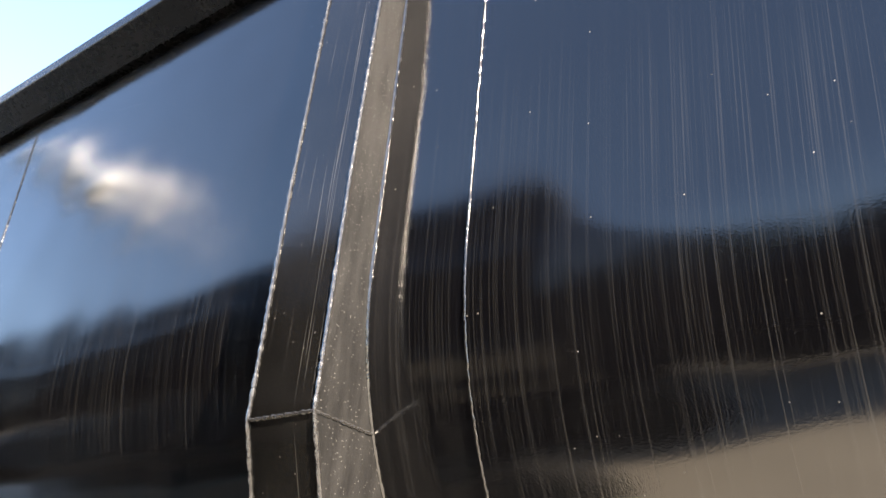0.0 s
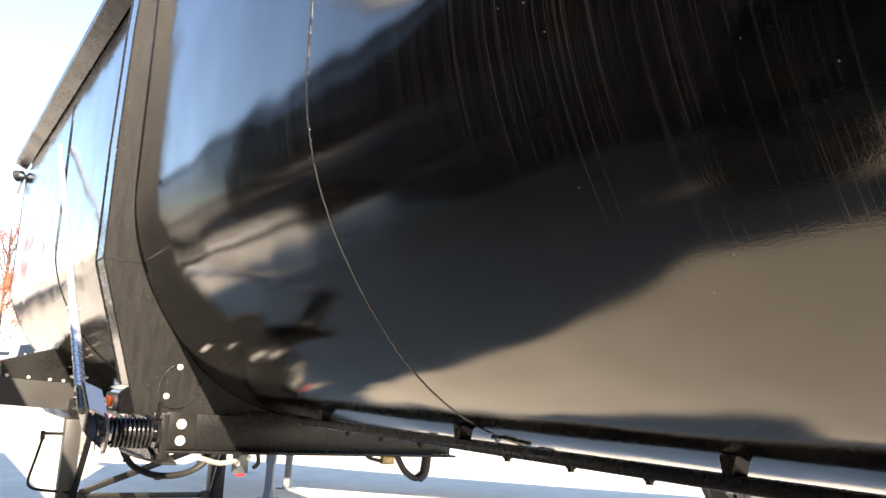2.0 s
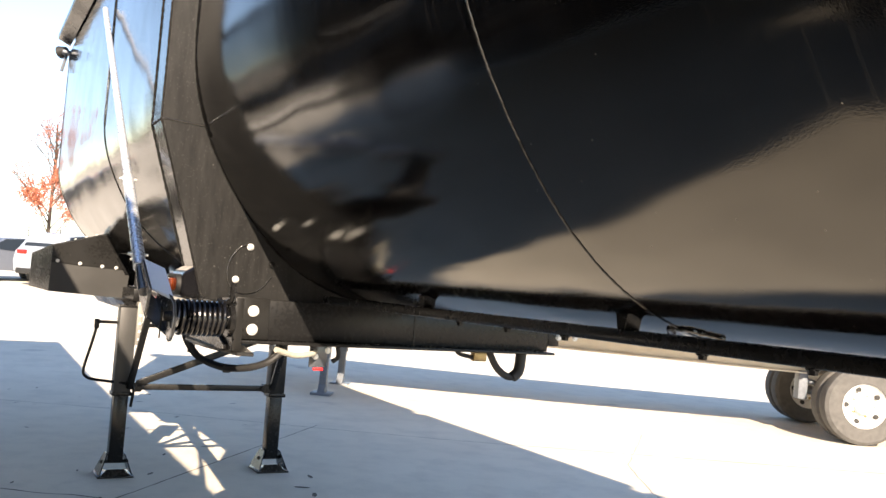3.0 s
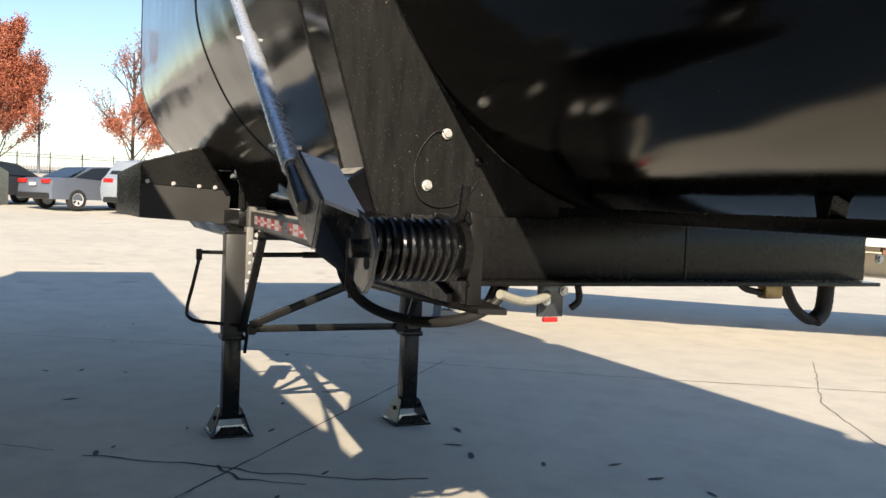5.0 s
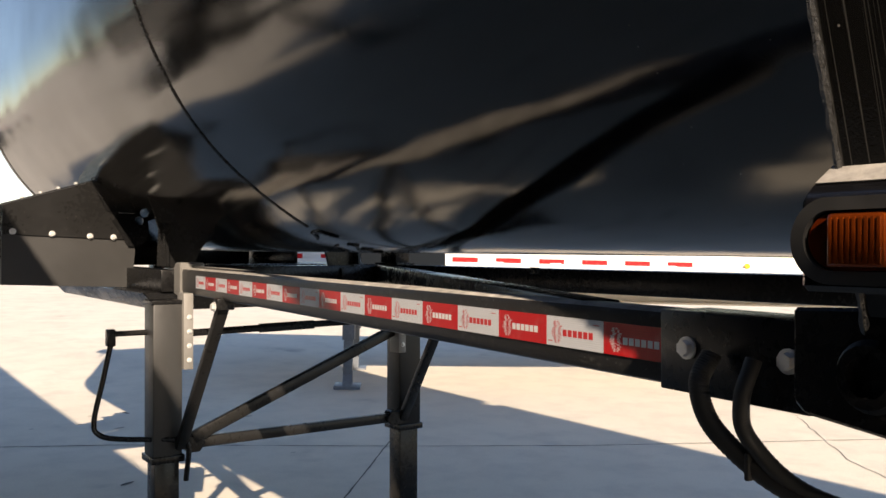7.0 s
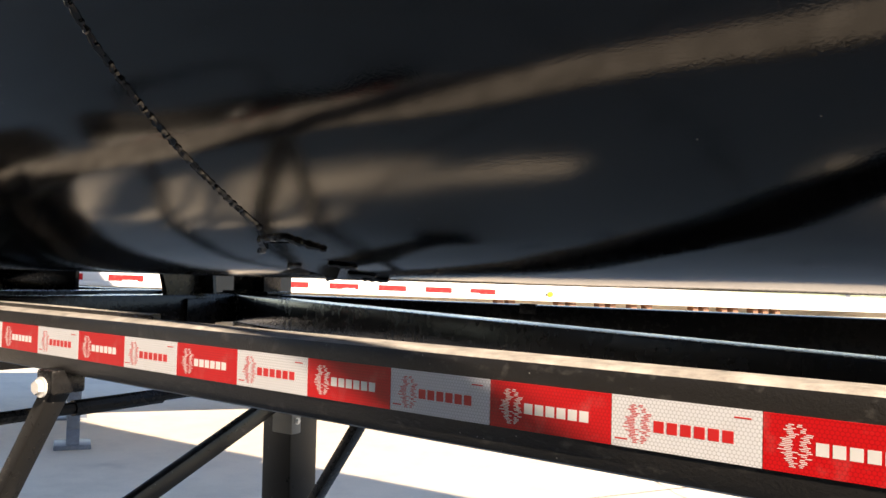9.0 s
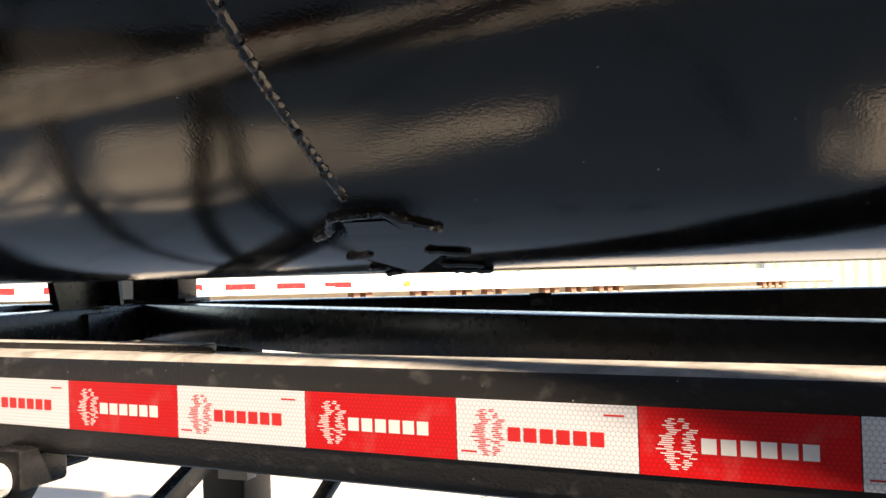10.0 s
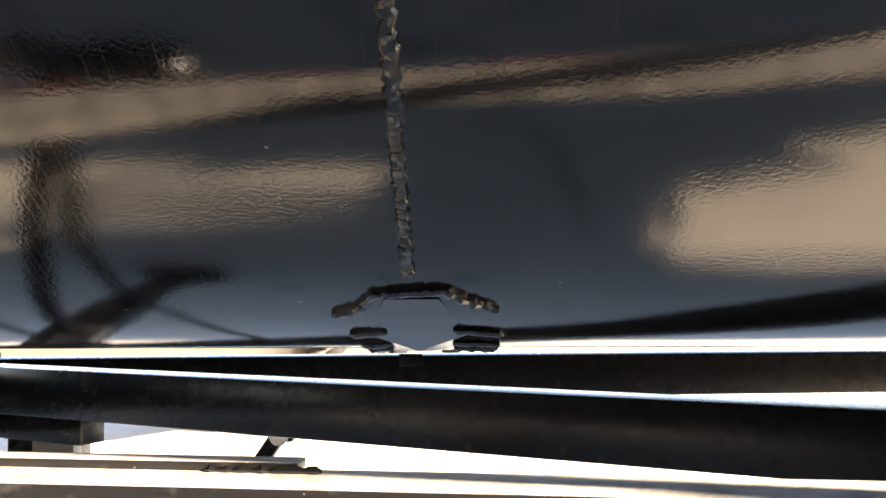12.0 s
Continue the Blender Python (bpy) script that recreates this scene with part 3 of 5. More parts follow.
def side_rail(parent, rng):
    rail = new("side_rail")
    rail.parent = parent
    tagged(rail, "rounded black side rail with worn top edge")
    bm = bar(rail_point(-0.66) + Vector((0, 0.039, 1.3455)), rail_point(2.74) + Vector((0, 0.039, 1.3455)), 0.076, 0.111, 0.015)
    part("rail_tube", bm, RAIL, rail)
    turn = pose(0, 0, 0, 0, 0, -5.4)
    cells = {}
    step = 0.1524
    for i in range(18):
        red = i % 2 == 1
        at = Matrix.Translation(rail_point((i + 0.5) * step) + Vector((-0.0005, -0.0008, 1.3486))) @ turn
        if red not in cells:
            bm = bmesh.new()
            bmesh.ops.create_cube(bm, size=1)
            bmesh.ops.scale(bm, vec=(step - 0.0008, 0.0012, 0.0508), verts=bm.verts)
            cells[red] = part("tape_cell", bm, RED_TAPE if red else WHITE_TAPE, rail, at=at, smooth=False)
            tagged(cells[red], "red reflective tape cell" if red else "white reflective tape cell")
        else:
            tagged(again(cells[red], rail, at), "red reflective tape cell" if red else "white reflective tape cell")
        ink = ("inkR" if red else "inkW")
        if ink not in cells:
            bm = bmesh.new()
            # the brand mark as plain shapes: a row of blocks and a broken upright blot before it
            for k in range(6):
                box((-0.030 + 0.0138 * k, -0.00075, -0.0072), (-0.030 + 0.0138 * k + 0.0108, -0.0005, 0.0042), 0, bm)
            pen = random.Random(9)
            for k in range(24):
                h = -0.020 + 0.0016 * k
                w = 0.005 + 0.009 * math.sin(math.pi * (k + 1) / 25) * pen.uniform(0.6, 1.2)
                c = -0.046 + pen.uniform(-0.003, 0.003)
                box((c - w, -0.00075, h), (c - w * pen.uniform(0.0, 0.4), -0.0005, h + 0.0008), 0, bm)
                box((c + w * pen.uniform(0.2, 0.6), -0.00075, h + 0.0003), (c + w, -0.0005, h + 0.0011), 0, bm)
            if not red:
                box((0.050, -0.00075, 0.0168), (0.066, -0.0005, 0.0182), 0, bm)
                box((-0.072, -0.00075, -0.0182), (-0.058, -0.0005, -0.0168), 0, bm)
            cells[ink] = part("tape_print", bm, WHITE_INK if red else RED_INK, rail, at=at, smooth=False)
        else:
            again(cells[ink], rail, at)
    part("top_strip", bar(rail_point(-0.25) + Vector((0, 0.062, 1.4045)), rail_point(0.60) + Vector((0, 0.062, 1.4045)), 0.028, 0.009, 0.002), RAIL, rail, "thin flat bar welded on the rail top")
    part("strip_weld", bead(dense([rail_point(0.52) + Vector((0, 0.046, 1.402)), rail_point(0.62) + Vector((0, 0.046, 1.402))], 0.005), 0.0045, rng, 0.5, 6), WELD, rail)
    # worn end fitting at the front and bolted joint plate at the rear
    part("end_cap", slab([(-0.335, 1.285), (-0.30, 1.275), (-0.245, 1.285), (-0.245, 1.425), (-0.315, 1.425), (-0.335, 1.40)], "y", 0.015, 0.125, 0.006), SCUFFED, rail, "scuffed grey end fitting")
    bm = bar(rail_point(2.735) + Vector((0, 0.036, 1.3455)), rail_point(2.99) + Vector((0, 0.036, 1.3455)), 0.1, 0.114, 0.003)
    joint = part("joint_plate", bm, FRAME, rail)
    for s in (2.785, 2.955):
        bolt(rail, rail_point(s) + Vector((0, -0.0145, 1.352)), turn @ FACE_SIDE, 0.012, 0.012)
    return rail


def landing_leg(parent, y, near):
    x = -0.13
    leg = new("landing_leg")
    leg.parent = parent
    tagged(leg, "black telescopic landing leg standing on a flared foot")
    bm = box((x - 0.062, y - 0.062, 0.60), (x + 0.062, y + 0.062, 1.262), 0.008)
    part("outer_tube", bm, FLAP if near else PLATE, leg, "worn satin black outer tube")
    part("head_cap", box((x - 0.066, y - 0.066, 1.255), (x + 0.066, y + 0.066, 1.272), 0.003), FRAME, leg)
    part("inner_tube", box((x - 0.052, y - 0.052, 0.10), (x + 0.052, y + 0.052, 0.62), 0.006), FRAME, leg)
    part("collar", box((x - 0.070, y - 0.070, 0.595), (x + 0.070, y + 0.070, 0.625), 0.004), FRAME, leg)
    # foot: a flat sole with two flared cheeks and open front
    part("sole", box((x - 0.13, y - 0.13, 0.0), (x + 0.13, y + 0.13, 0.014), 0.003), FRAME, leg)
    for s in (-1, 1):
        cheek = [(x - 0.125, 0.013), (x + 0.125, 0.013), (x + 0.062, 0.165), (x - 0.062, 0.165)]
        bm = slab(cheek, "y", -0.004, 0.004, 0.001)
        bmesh.ops.rotate(bm, cent=(0, 0, 0.165), matrix=Matrix.Rotation(radians(20 * s), 3, "X"), verts=bm.verts)
        part("cheek", bm, FRAME, leg, at=Matrix.Translation((0, y + s * 0.062, 0)))
    part("foot_pin", pipe([(x, y - 0.10, 0.10), (x, y + 0.10, 0.10)], 0.014, 10), PLATE, leg)
    part("foot_web", slab([(y - 0.10, 0.014), (y + 0.10, 0.014), (y + 0.06, 0.06), (y - 0.06, 0.06)], "x", x + 0.085, x + 0.092, 0), FRAME, leg)
    # mounting channel with a row of bolts
    side = 1 if near else -1
    part("mount_channel", box((x + 0.0, y + side * 0.07 - 0.012, 0.98), (x + 0.085, y + side * 0.07 + 0.03, 1.30), 0.004), SCUFFED, leg, "pale scuffed mounting channel")
    for z in (1.02, 1.08, 1.14, 1.2):
        bolt(leg, (x + 0.085, y + side * 0.07 + 0.012, z), FACE_REAR, 0.008, 0.008)
    return leg


def landing_gear(parent):
    ya, yb = -0.095, 1.105
    landing_leg(parent, ya, True)
    landing_leg(parent, yb, False)
    gear = new("brace_set")
    gear.parent = parent
    tagged(gear, "black steel braces between the landing legs")
    for y, n in ((ya, 1), (yb, -1)):
        part("knee_brace", bar((0.38, y + 0.07 * n, 1.285), (-0.06, y + 0.05 * n, 0.655), 0.045, 0.03, 0.005), PLATE, gear)
        part("brace_lug", box((0.35, y + 0.07 * n - 0.035, 1.255), (0.40, y + 0.07 * n + 0.035, 1.30), 0.006), FRAME, gear)
        bolt(gear, (0.372, y + 0.07 * n - 0.036, 1.268), FACE_SIDE, 0.014, 0.014)
    part("cross_brace", bar((-0.08, ya + 0.08, 0.665), (-0.08, yb - 0.08, 0.665), 0.035, 0.045, 0.005), PLATE, gear)
    part("diagonal_brace", bar((-0.06, ya + 0.10, 0.69), (-0.10, yb - 0.05, 1.10), 0.035, 0.05, 0.005), PLATE, gear)
    for y in (ya + 0.10, yb - 0.10):
        part("brace_end", slab([(y - 0.05, 0.665), (y - 0.02, 0.70), (y + 0.03, 0.70), (y + 0.055, 0.665), (y + 0.03, 0.63), (y - 0.02, 0.63)], "x", -0.105, -0.045, 0.004), FRAME, gear)
    part("drive_shaft", pipe([(-0.16, ya, 1.12), (-0.16, yb, 1.14)], 0.016, 10), FRAME, gear)
    part("shaft_sleeve", pipe([(-0.16, 0.35, 1.127), (-0.16, 0.62, 1.131)], 0.021, 10), FRAME, gear)
    crank = new("crank")
    crank.parent = parent
    tagged(crank, "bent black crank handle on the landing leg")
    x = -0.16
    part("crank_shaft", pipe([(x, ya - 0.06, 1.135), (x, ya - 0.20, 1.135)], 0.012, 10), PLATE, crank)
    part("crank_joint", box((x - 0.018, ya - 0.225, 1.085), (x + 0.018, ya - 0.19, 1.155), 0.005), FRAME, crank)
    path = smooth_path([(x, -0.30, 1.10), (x - 0.005, -0.33, 0.95), (x - 0.01, -0.365, 0.78), (x, -0.345, 0.725), (x + 0.03, -0.27, 0.705), (x + 0.10, -0.07, 0.69), (x + 0.125, -0.02, 0.67), (x + 0.125, -0.03, 0.52)], 8)
    part("crank_handle", pipe(path, 0.011, 10), FRAME, crank)


def plate_with_hole(quad, centre, radius, lo, hi):
    """A plate across x with four corners (y, z) and one round hole."""
    n = 16
    ring = [(centre[0] + radius * math.cos(a), centre[1] + radius * math.sin(a)) for a in (2 * math.pi * k / n for k in range(n))]
    edge = []
    for a in (2 * math.pi * k / n for k in range(n)):
        d = (math.cos(a), math.sin(a))
        best = None
        for p, q in zip(quad, quad[1:] + quad[:1]):
            ex, ey = q[0] - p[0], q[1] - p[1]
            det = d[0] * -ey + ex * d[1]
            if abs(det) < 1e-9:
                continue
            bx, by = p[0] - centre[0], p[1] - centre[1]
            t = (bx * -ey + ex * by) / det
            u = (d[0] * by - d[1] * bx) / det
            if t > 0 and -1e-6 <= u <= 1 + 1e-6 and (best is None or t < best):
                best = t
        edge.append((centre[0] + d[0] * best, centre[1] + d[1] * best))
    bm = bmesh.new()
    lay = [[[bm.verts.new((x, *p)) for p in loop] for loop in (ring, edge)] for x in (lo, hi)]
    for k in range(n):
        j = (k + 1) % n
        for h in (0, 1):
            bm.faces.new((lay[h][0][k], lay[h][0][j], lay[h][1][j], lay[h][1][k]))
        for loop in (0, 1):
            bm.faces.new((lay[0][loop][k], lay[0][loop][j], lay[1][loop][j], lay[1][loop][k]))
    return bm


def front_skirt(parent, mirror, out=0.0):
    """The boxed wing at the nose, with bolted panels; out: how far the mirrored one stands off."""
    f = (lambda y: 2 * CY - y + out) if mirror else (lambda y: y)
    wing = new("nose_wing")
    wing.parent = parent
    tagged(wing, "black sheet-metal wing under the tank nose")
    up = [(-0.59, 1.552), (-0.02, 1.530), (-0.006, 1.565), (-0.15, 1.826), (-0.588, 1.69)]
    low = [(-0.592, 1.316), (0.004, 1.29), (0.022, 1.484), (-0.006, 1.565), (-0.04, 1.60), (-0.59, 1.60)]
    part("lower_flap", slab([(f(y), z) for y, z in low], "x", -0.96, -0.952, 0.001), FLAP, wing, "flat satin black flap")
    part("upper_panel", slab([(f(y), z) for y, z in up], "x", -0.951, -0.943, 0.001), PLATE, wing, "black panel held by four bolts")
    for y, z in ((-0.544, 1.566), (-0.372, 1.556), (-0.199, 1.546), (-0.088, 1.542)):
        bolt(wing, (-0.943, f(y), z), FACE_REAR, 0.011, 0.012)
    side = bmesh.new()
    c = [(-0.955, f(-0.59), 1.316), (-0.955, f(-0.59), 1.69), (-1.5, f(-0.705), 1.612), (-1.5, f(-0.705), 1.335)]
    vs = [side.verts.new(p) for p in c] + [side.verts.new((p[0], p[1] + (0.006 if not mirror else -0.006), p[2])) for p in c]
    for q in ((0, 1, 2, 3), (7, 6, 5, 4), (0, 4, 5, 1), (1, 5, 6, 2), (2, 6, 7, 3), (3, 7, 4, 0)):
        side.faces.new([vs[k] for k in q])
    part("side_panel", side, FRAME, wing, smooth=False)
    top = bmesh.new()
    c = [(-0.955, f(-0.59), 1.697), (-0.955, f(-0.15), 1.833), (-1.5, f(-0.15), 1.80), (-1.5, f(-0.705), 1.619)]
    vs = [top.verts.new(p) for p in c] + [top.verts.new((p[0], p[1], p[2] - 0.006)) for p in c]
    for q in ((0, 1, 2, 3), (7, 6, 5, 4), (0, 4, 5, 1), (1, 5, 6, 2), (2, 6, 7, 3), (3, 7, 4, 0)):
        top.faces.new([vs[k] for k in q])
    part("top_sheet", top, PLATE, wing, smooth=False)
    if not mirror:
        for k in range(5):
            bolt(wing, (-0.965, -0.50 + 0.08 * k, 1.724 + 0.025 * k), pose(0, 0, 0), 0.009, 0.010)
    q1 = [(-0.19, 1.805), (0.06, 1.77), (0.075, 1.665), (-0.12, 1.665)]
    q2 = [(-0.12, 1.664), (0.075, 1.664), (0.09, 1.54), (0.0, 1.47)]
    for q, c in ((q1, (-0.005, 1.725)), (q2, (0.035, 1.625))):
        part("holed_plate", plate_with_hole([(f(y), z) for y, z in q], (f(c[0]), c[1]), 0.022, -0.942, -0.934), FRAME, wing)
    return wing


def gusset(parent, mirror):
    f = (lambda y: 2 * CY - y) if mirror else (lambda y: y)
    out = [(0.0, 1.40), (0.15, 1.40), (0.165, 1.47), (0.20, 1.515), (0.285, 1.545), (0.16, 1.60), (0.06, 1.675), (-0.02, 1.76), (-0.085, 1.765), (-0.04, 1.66), (-0.01, 1.55), (0.0, 1.47)]
    g = part("saddle_gusset", slab([(f(y), z) for y, z in out], "x", -0.46, -0.44, 0.002), FRAME, parent, "curved black saddle gusset under the tank")
    part("gusset_flange", slab([(-0.52, 1.405), (-0.38, 1.405), (-0.40, 1.60), (-0.50, 1.60)], "y", f(0.004) - 0.008, f(0.004) + 0.008, 0.002), FRAME, g)
    return g


def under_frame(parent):
    """Cross members, the diagonal beams and the coupler plate under the tank."""
    part("diagonal_beam", bar((-0.50, 1.195, 1.355), (2.50, -0.170, 1.355), 0.07, 0.094, 0.004), FRAME, parent, "black diagonal beam with a bright top edge")
    for k, (u, v, h) in enumerate(((0.05, 0.46, 0.012), (0.20, 0.58, -0.012), (0.62, 0.86, 0.006))):
        p, q = Vector((-0.50, 1.16, 1.355)), Vector((2.50, -0.205, 1.355))
        part("scuff", bar(p.lerp(q, u) + Vector((0, 0.0005, h)), p.lerp(q, v) + Vector((0, 0.0005, h)), 0.002, 0.0025, 0), COIL, parent, "long dark scuff in the paint")
    part("beam_pad", bar((-0.44, 1.168, 1.285), (0.02, 0.959, 1.285), 0.06, 0.05, 0.003), FRAME, parent)
    part("front_cross_beam", bar((-0.46, 0.10, 1.355), (-0.46, 1.20, 1.355), 0.09, 0.094, 0.005), FRAME, parent)
    part("nose_cross_beam", bar((-0.95, 0.10, 1.355), (-0.95, 1.20, 1.355), 0.09, 0.094, 0.005), FRAME, parent)
    part("far_rail", bar((-2.2, 1.308 - 0.0945 * 2.2, 1.352), (2.985, 1.308 + 0.0945 * 2.985, 1.352), 0.076, 0.1, 0.006), FRAME, parent, "black far side rail")
    part("rail_tab", box((0.585, 1.318, 1.376), (0.64, 1.326, 1.406), 0.001), FRAME, parent)
    part("coupler_plate", slab([(-0.02, 1.205), (1.02, 1.205), (1.10, 1.29), (-0.10, 1.29)], "x", -2.35, -0.42, 0.004), FRAME, parent, "flat black coupler plate")
    part("coupler_frame", box((-2.3, -0.02, 1.29), (-0.40, 0.10, 1.39), 0.004), FRAME, parent)
    part("coupler_frame", box((-2.3, 0.90, 1.29), (-0.40, 1.02, 1.39), 0.004), FRAME, parent)
    # post under the far side of the tank
    part("saddle_post", box((-0.536, 1.215, 1.40), (-0.38, 1.30, 1.75), 0.004), FRAME, parent)
    part("post_foot", box((-0.575, 1.20, 1.40), (-0.345, 1.31, 1.412), 0.002), FRAME, parent)
    part("saddle_web", box((-2.30, 1.03, 1.385), (-1.22, 1.05, 1.60), 0.002), FRAME, parent)
    part("saddle_web", box((-1.9, 0.12, 1.385), (-1.88, 1.02, 1.56), 0.002), FRAME, parent)


def keel(parent):
    """A flat bar hung under the near side of the belly on short stays."""
    y = 0.150
    part("keel_bar", box((3.345, y - 0.03, 1.462), (11.0, y + 0.03, 1.494), 0.006), FRAME, parent, "long black bar under the tank belly")
    for k in range(7):
        x = 4.24 + 1.015 * k
        part("keel_stay", slab([(x - 0.012, 1.488), (x + 0.012, 1.488), (x + 0.022, belly(y, x) + 0.006), (x - 0.022, belly(y, x) + 0.006)], "y", y - 0.025, y + 0.02, 0.001), FRAME, parent)
        for j in range(3):
            part("keel_nut", bolt_mesh(0.010, 0.012), FRAME, parent, at=Matrix.Translation((x + 0.25 + 0.27 * j, y - 0.015, 1.462)) @ pose(0, 0, 0, 180))


def bolster(parent, rng):
    """The deep cross plate behind the stiffener, with its lower channel, bolted pad and hose bracket."""
    b = part("bolster_channel", box((3.283, -0.30, 1.298), (3.335, 2 * CY + 0.30, 1.462), 0.003), FRAME, parent, "deep black cross channel below the tank")
    part("channel_joint", box((3.335, 0.567, 1.30), (3.338, 0.573, 1.46), 0), FRAME, b)
    part("bottom_flange", box((3.26, -0.30, 1.285), (3.40, 2 * CY + 0.30, 1.297), 0.002), FRAME, b)
    part("bolted_pad", box((3.336, -0.245, 1.300), (3.352, -0.108, 1.468), 0.002), PLATE, parent, "bolted black pad")
    for z in (1.415, 1.340):
        bolt(parent, (3.352, -0.175, z), FACE_REAR, 0.017, 0.010)
    part("bolt", bolt_mesh(0.0095, 0.009), FRAME, parent, at=Matrix.Translation((3.284, -0.093, 1.608)) @ FACE_REAR)
    for y, z in ((-0.19, 1.674), (-0.241, 1.537)):
        bolt(parent, (3.284, y, z), FACE_REAR, 0.0105, 0.010)
    for y in (1.36, 1.46):
        bolt(parent, (3.336, y, 1.37), FACE_REAR, 0.012, 0.012)
    loop = smooth_path([(3.286, -0.188, 1.676), (3.286, -0.225, 1.675), (3.286, -0.268, 1.62), (3.286, -0.278, 1.555), (3.286, -0.255, 1.50), (3.286, -0.20, 1.482), (3.286, -0.135, 1.505), (3.286, -0.09, 1.56)], 10)
    part("patch_weld", bead(loop, 0.002, rng, 0.3, 6), PALE_WELD, parent, "curved weld round a patch")
    # drop bracket with a red sealant end, hoses and valve under the channel
    part("drop_bracket", box((3.29, 0.10, 1.19), (3.30, 0.18, 1.30), 0.002), ARM, parent, "grey drop bracket")
    part("bracket_end", box((3.288, 0.12, 1.175), (3.302, 0.165, 1.188), 0.003), RED_INK, parent, "red end cap")
    for y, z in ((0.125, 1.235), (0.18, 1.262)):
        bolt(parent, (3.30, y, z), FACE_REAR, 0.010, 0.010)


def spring_arm(parent, rng):
    """Side bracket with a coil spring, a folded arm and the long tube it carries."""
    br = new("arm_bracket")
    br.parent = parent
    tagged(br, "black plate bracket carrying a coil spring")
    part("back_plate", slab([(3.28, 1.275), (3.34, 1.270), (3.878, 1.296), (3.878, 1.476), (3.845, 1.476), (3.80, 1.44), (3.28, 1.465)], "y", -0.396, -0.384, 0.002), FRAME, br)
    shelf = [(3.30, -0.425), (3.60, -0.425), (3.915, -0.39), (3.932, -0.335), (3.55, -0.27), (3.30, -0.27)]
    part("shelf", slab(shelf, "z", 1.283, 1.295, 0.002), PLATE, br, "black steel shelf flange")
    part("end_stiffener", box((3.872, -0.398, 1.296), (3.884, -0.368, 1.476), 0.002), PLATE, br)
    part("hook", pipe(smooth_path([(3.82, -0.44, 1.462), (3.845, -0.425, 1.456), (3.866, -0.41, 1.470), (3.872, -0.405, 1.527)], 6), 0.010, 10), FRAME, br)
    for z in (1.33, 1.36, 1.39, 1.42, 1.45):
        part("edge_weld", bead(dense([(3.882, -0.398, z), (3.882, -0.398, z + 0.018)], 0.006), 0.004, rng, 0.4, 6), WELD, br)
    # coil spring, axis across the trailer
    turns, r, wire = 9.5, 0.053, 0.0085
    path = []
    steps = int(turns * 24)
    for k in range(steps + 1):
        a = 2 * math.pi * k / 24
        path.append((3.843 + r * math.cos(a), -0.586 + 0.160 * k / steps, 1.400 + r * math.sin(a)))
    part("coil_spring", pipe(path, wire, 10), COIL, br, "glossy black coil spring")
    part("spring_core", pipe([(3.843, -0.58, 1.400), (3.843, -0.39, 1.400)], 0.034, 20), COIL, br)
    part("spring_cup", pipe([(3.843, -0.414, 1.400), (3.843, -0.398, 1.400)], 0.060, 24), FRAME, br)
    arm = new("folded_arm")
    arm.parent = parent
    tagged(arm, "grey folded steel arm clamped to a long tube")
    left = [(3.592, 1.586), (3.781, 1.488), (3.731, 1.391), (3.505, 1.500)]
    part("outer_plate", slab(left, "y", -0.667, -0.657, 0.002), ARM, arm)
    inner = [(3.635, 1.548), (3.872, 1.462), (3.915, 1.448), (3.946, 1.405), (3.925, 1.345), (3.889, 1.320), (3.858, 1.330), (3.62, 1.45)]
    part("inner_plate", slab(inner, "y", -0.612, -0.602, 0.002), ARM, arm)
    for name, p, q, off in (("top_plate", (3.592, 1.587), (3.781, 1.489), (0.088, -0.028)), ("bottom_plate", (3.505, 1.500), (3.731, 1.392), (0.125, -0.058))):
        bm = bmesh.new()
        vs = []
        for dz in (0, -0.008):
            vs += [bm.verts.new((p[0], -0.6572, p[1] + dz)), bm.verts.new((q[0], -0.6572, q[1] + dz)), bm.verts.new((q[0] + off[0], -0.602, q[1] + off[1] + dz)), bm.verts.new((p[0] + off[0], -0.602, p[1] + off[1] + dz))]
        for f in ((0, 1, 2, 3), (7, 6, 5, 4), (0, 4, 5, 1), (1, 5, 6, 2), (2, 6, 7, 3), (3, 7, 4, 0)):
            bm.faces.new([vs[k] for k in f])
        part(name, bm, ARM_TOP if name == "top_plate" else ARM, arm, "top plate with sky sheen in its colour" if name == "top_plate" else "", smooth=False)
    part("edge_weld", bead(dense([(3.781, -0.665, 1.488), (3.731, -0.665, 1.391)], 0.006), 0.003, rng, 0.3, 6), EDGE, arm)
    part("worn_edge", pipe([(x, -0.6125, z) for x, z in inner[1:7]], 0.0016, 6), EDGE, arm, "bright worn plate edge")
    part("worn_edge", pipe([(3.592, -0.6665, 1.5865), (3.781, -0.6665, 1.4885)], 0.0014, 6), EDGE, arm)
    part("pivot_pin", pipe([(3.866, -0.630, 1.402), (3.866, -0.59, 1.402)], 0.018, 16), FRAME, arm)
    part("split_pin", pipe(smooth_path([(3.868, -0.634, 1.42), (3.864, -0.638, 1.433), (3.860, -0.634, 1.42), (3.863, -0.636, 1.39), (3.858, -0.636, 1.328)], 5), 0.0028, 8), FRAME, arm, "bent split pin")
    part("pin_hole", pipe([(3.905, -0.6135, 1.378), (3.905, -0.6120, 1.378)], 0.012, 16), RUBBER, arm)
    tube = new("support_tube")
    tube.parent = parent
    tagged(tube, "long blue-grey steel tube rising along the tank")
    lo, d = Vector((3.685, -0.668, 1.472)), Vector((-0.8685, 0.040, 0.4940)).normalized()
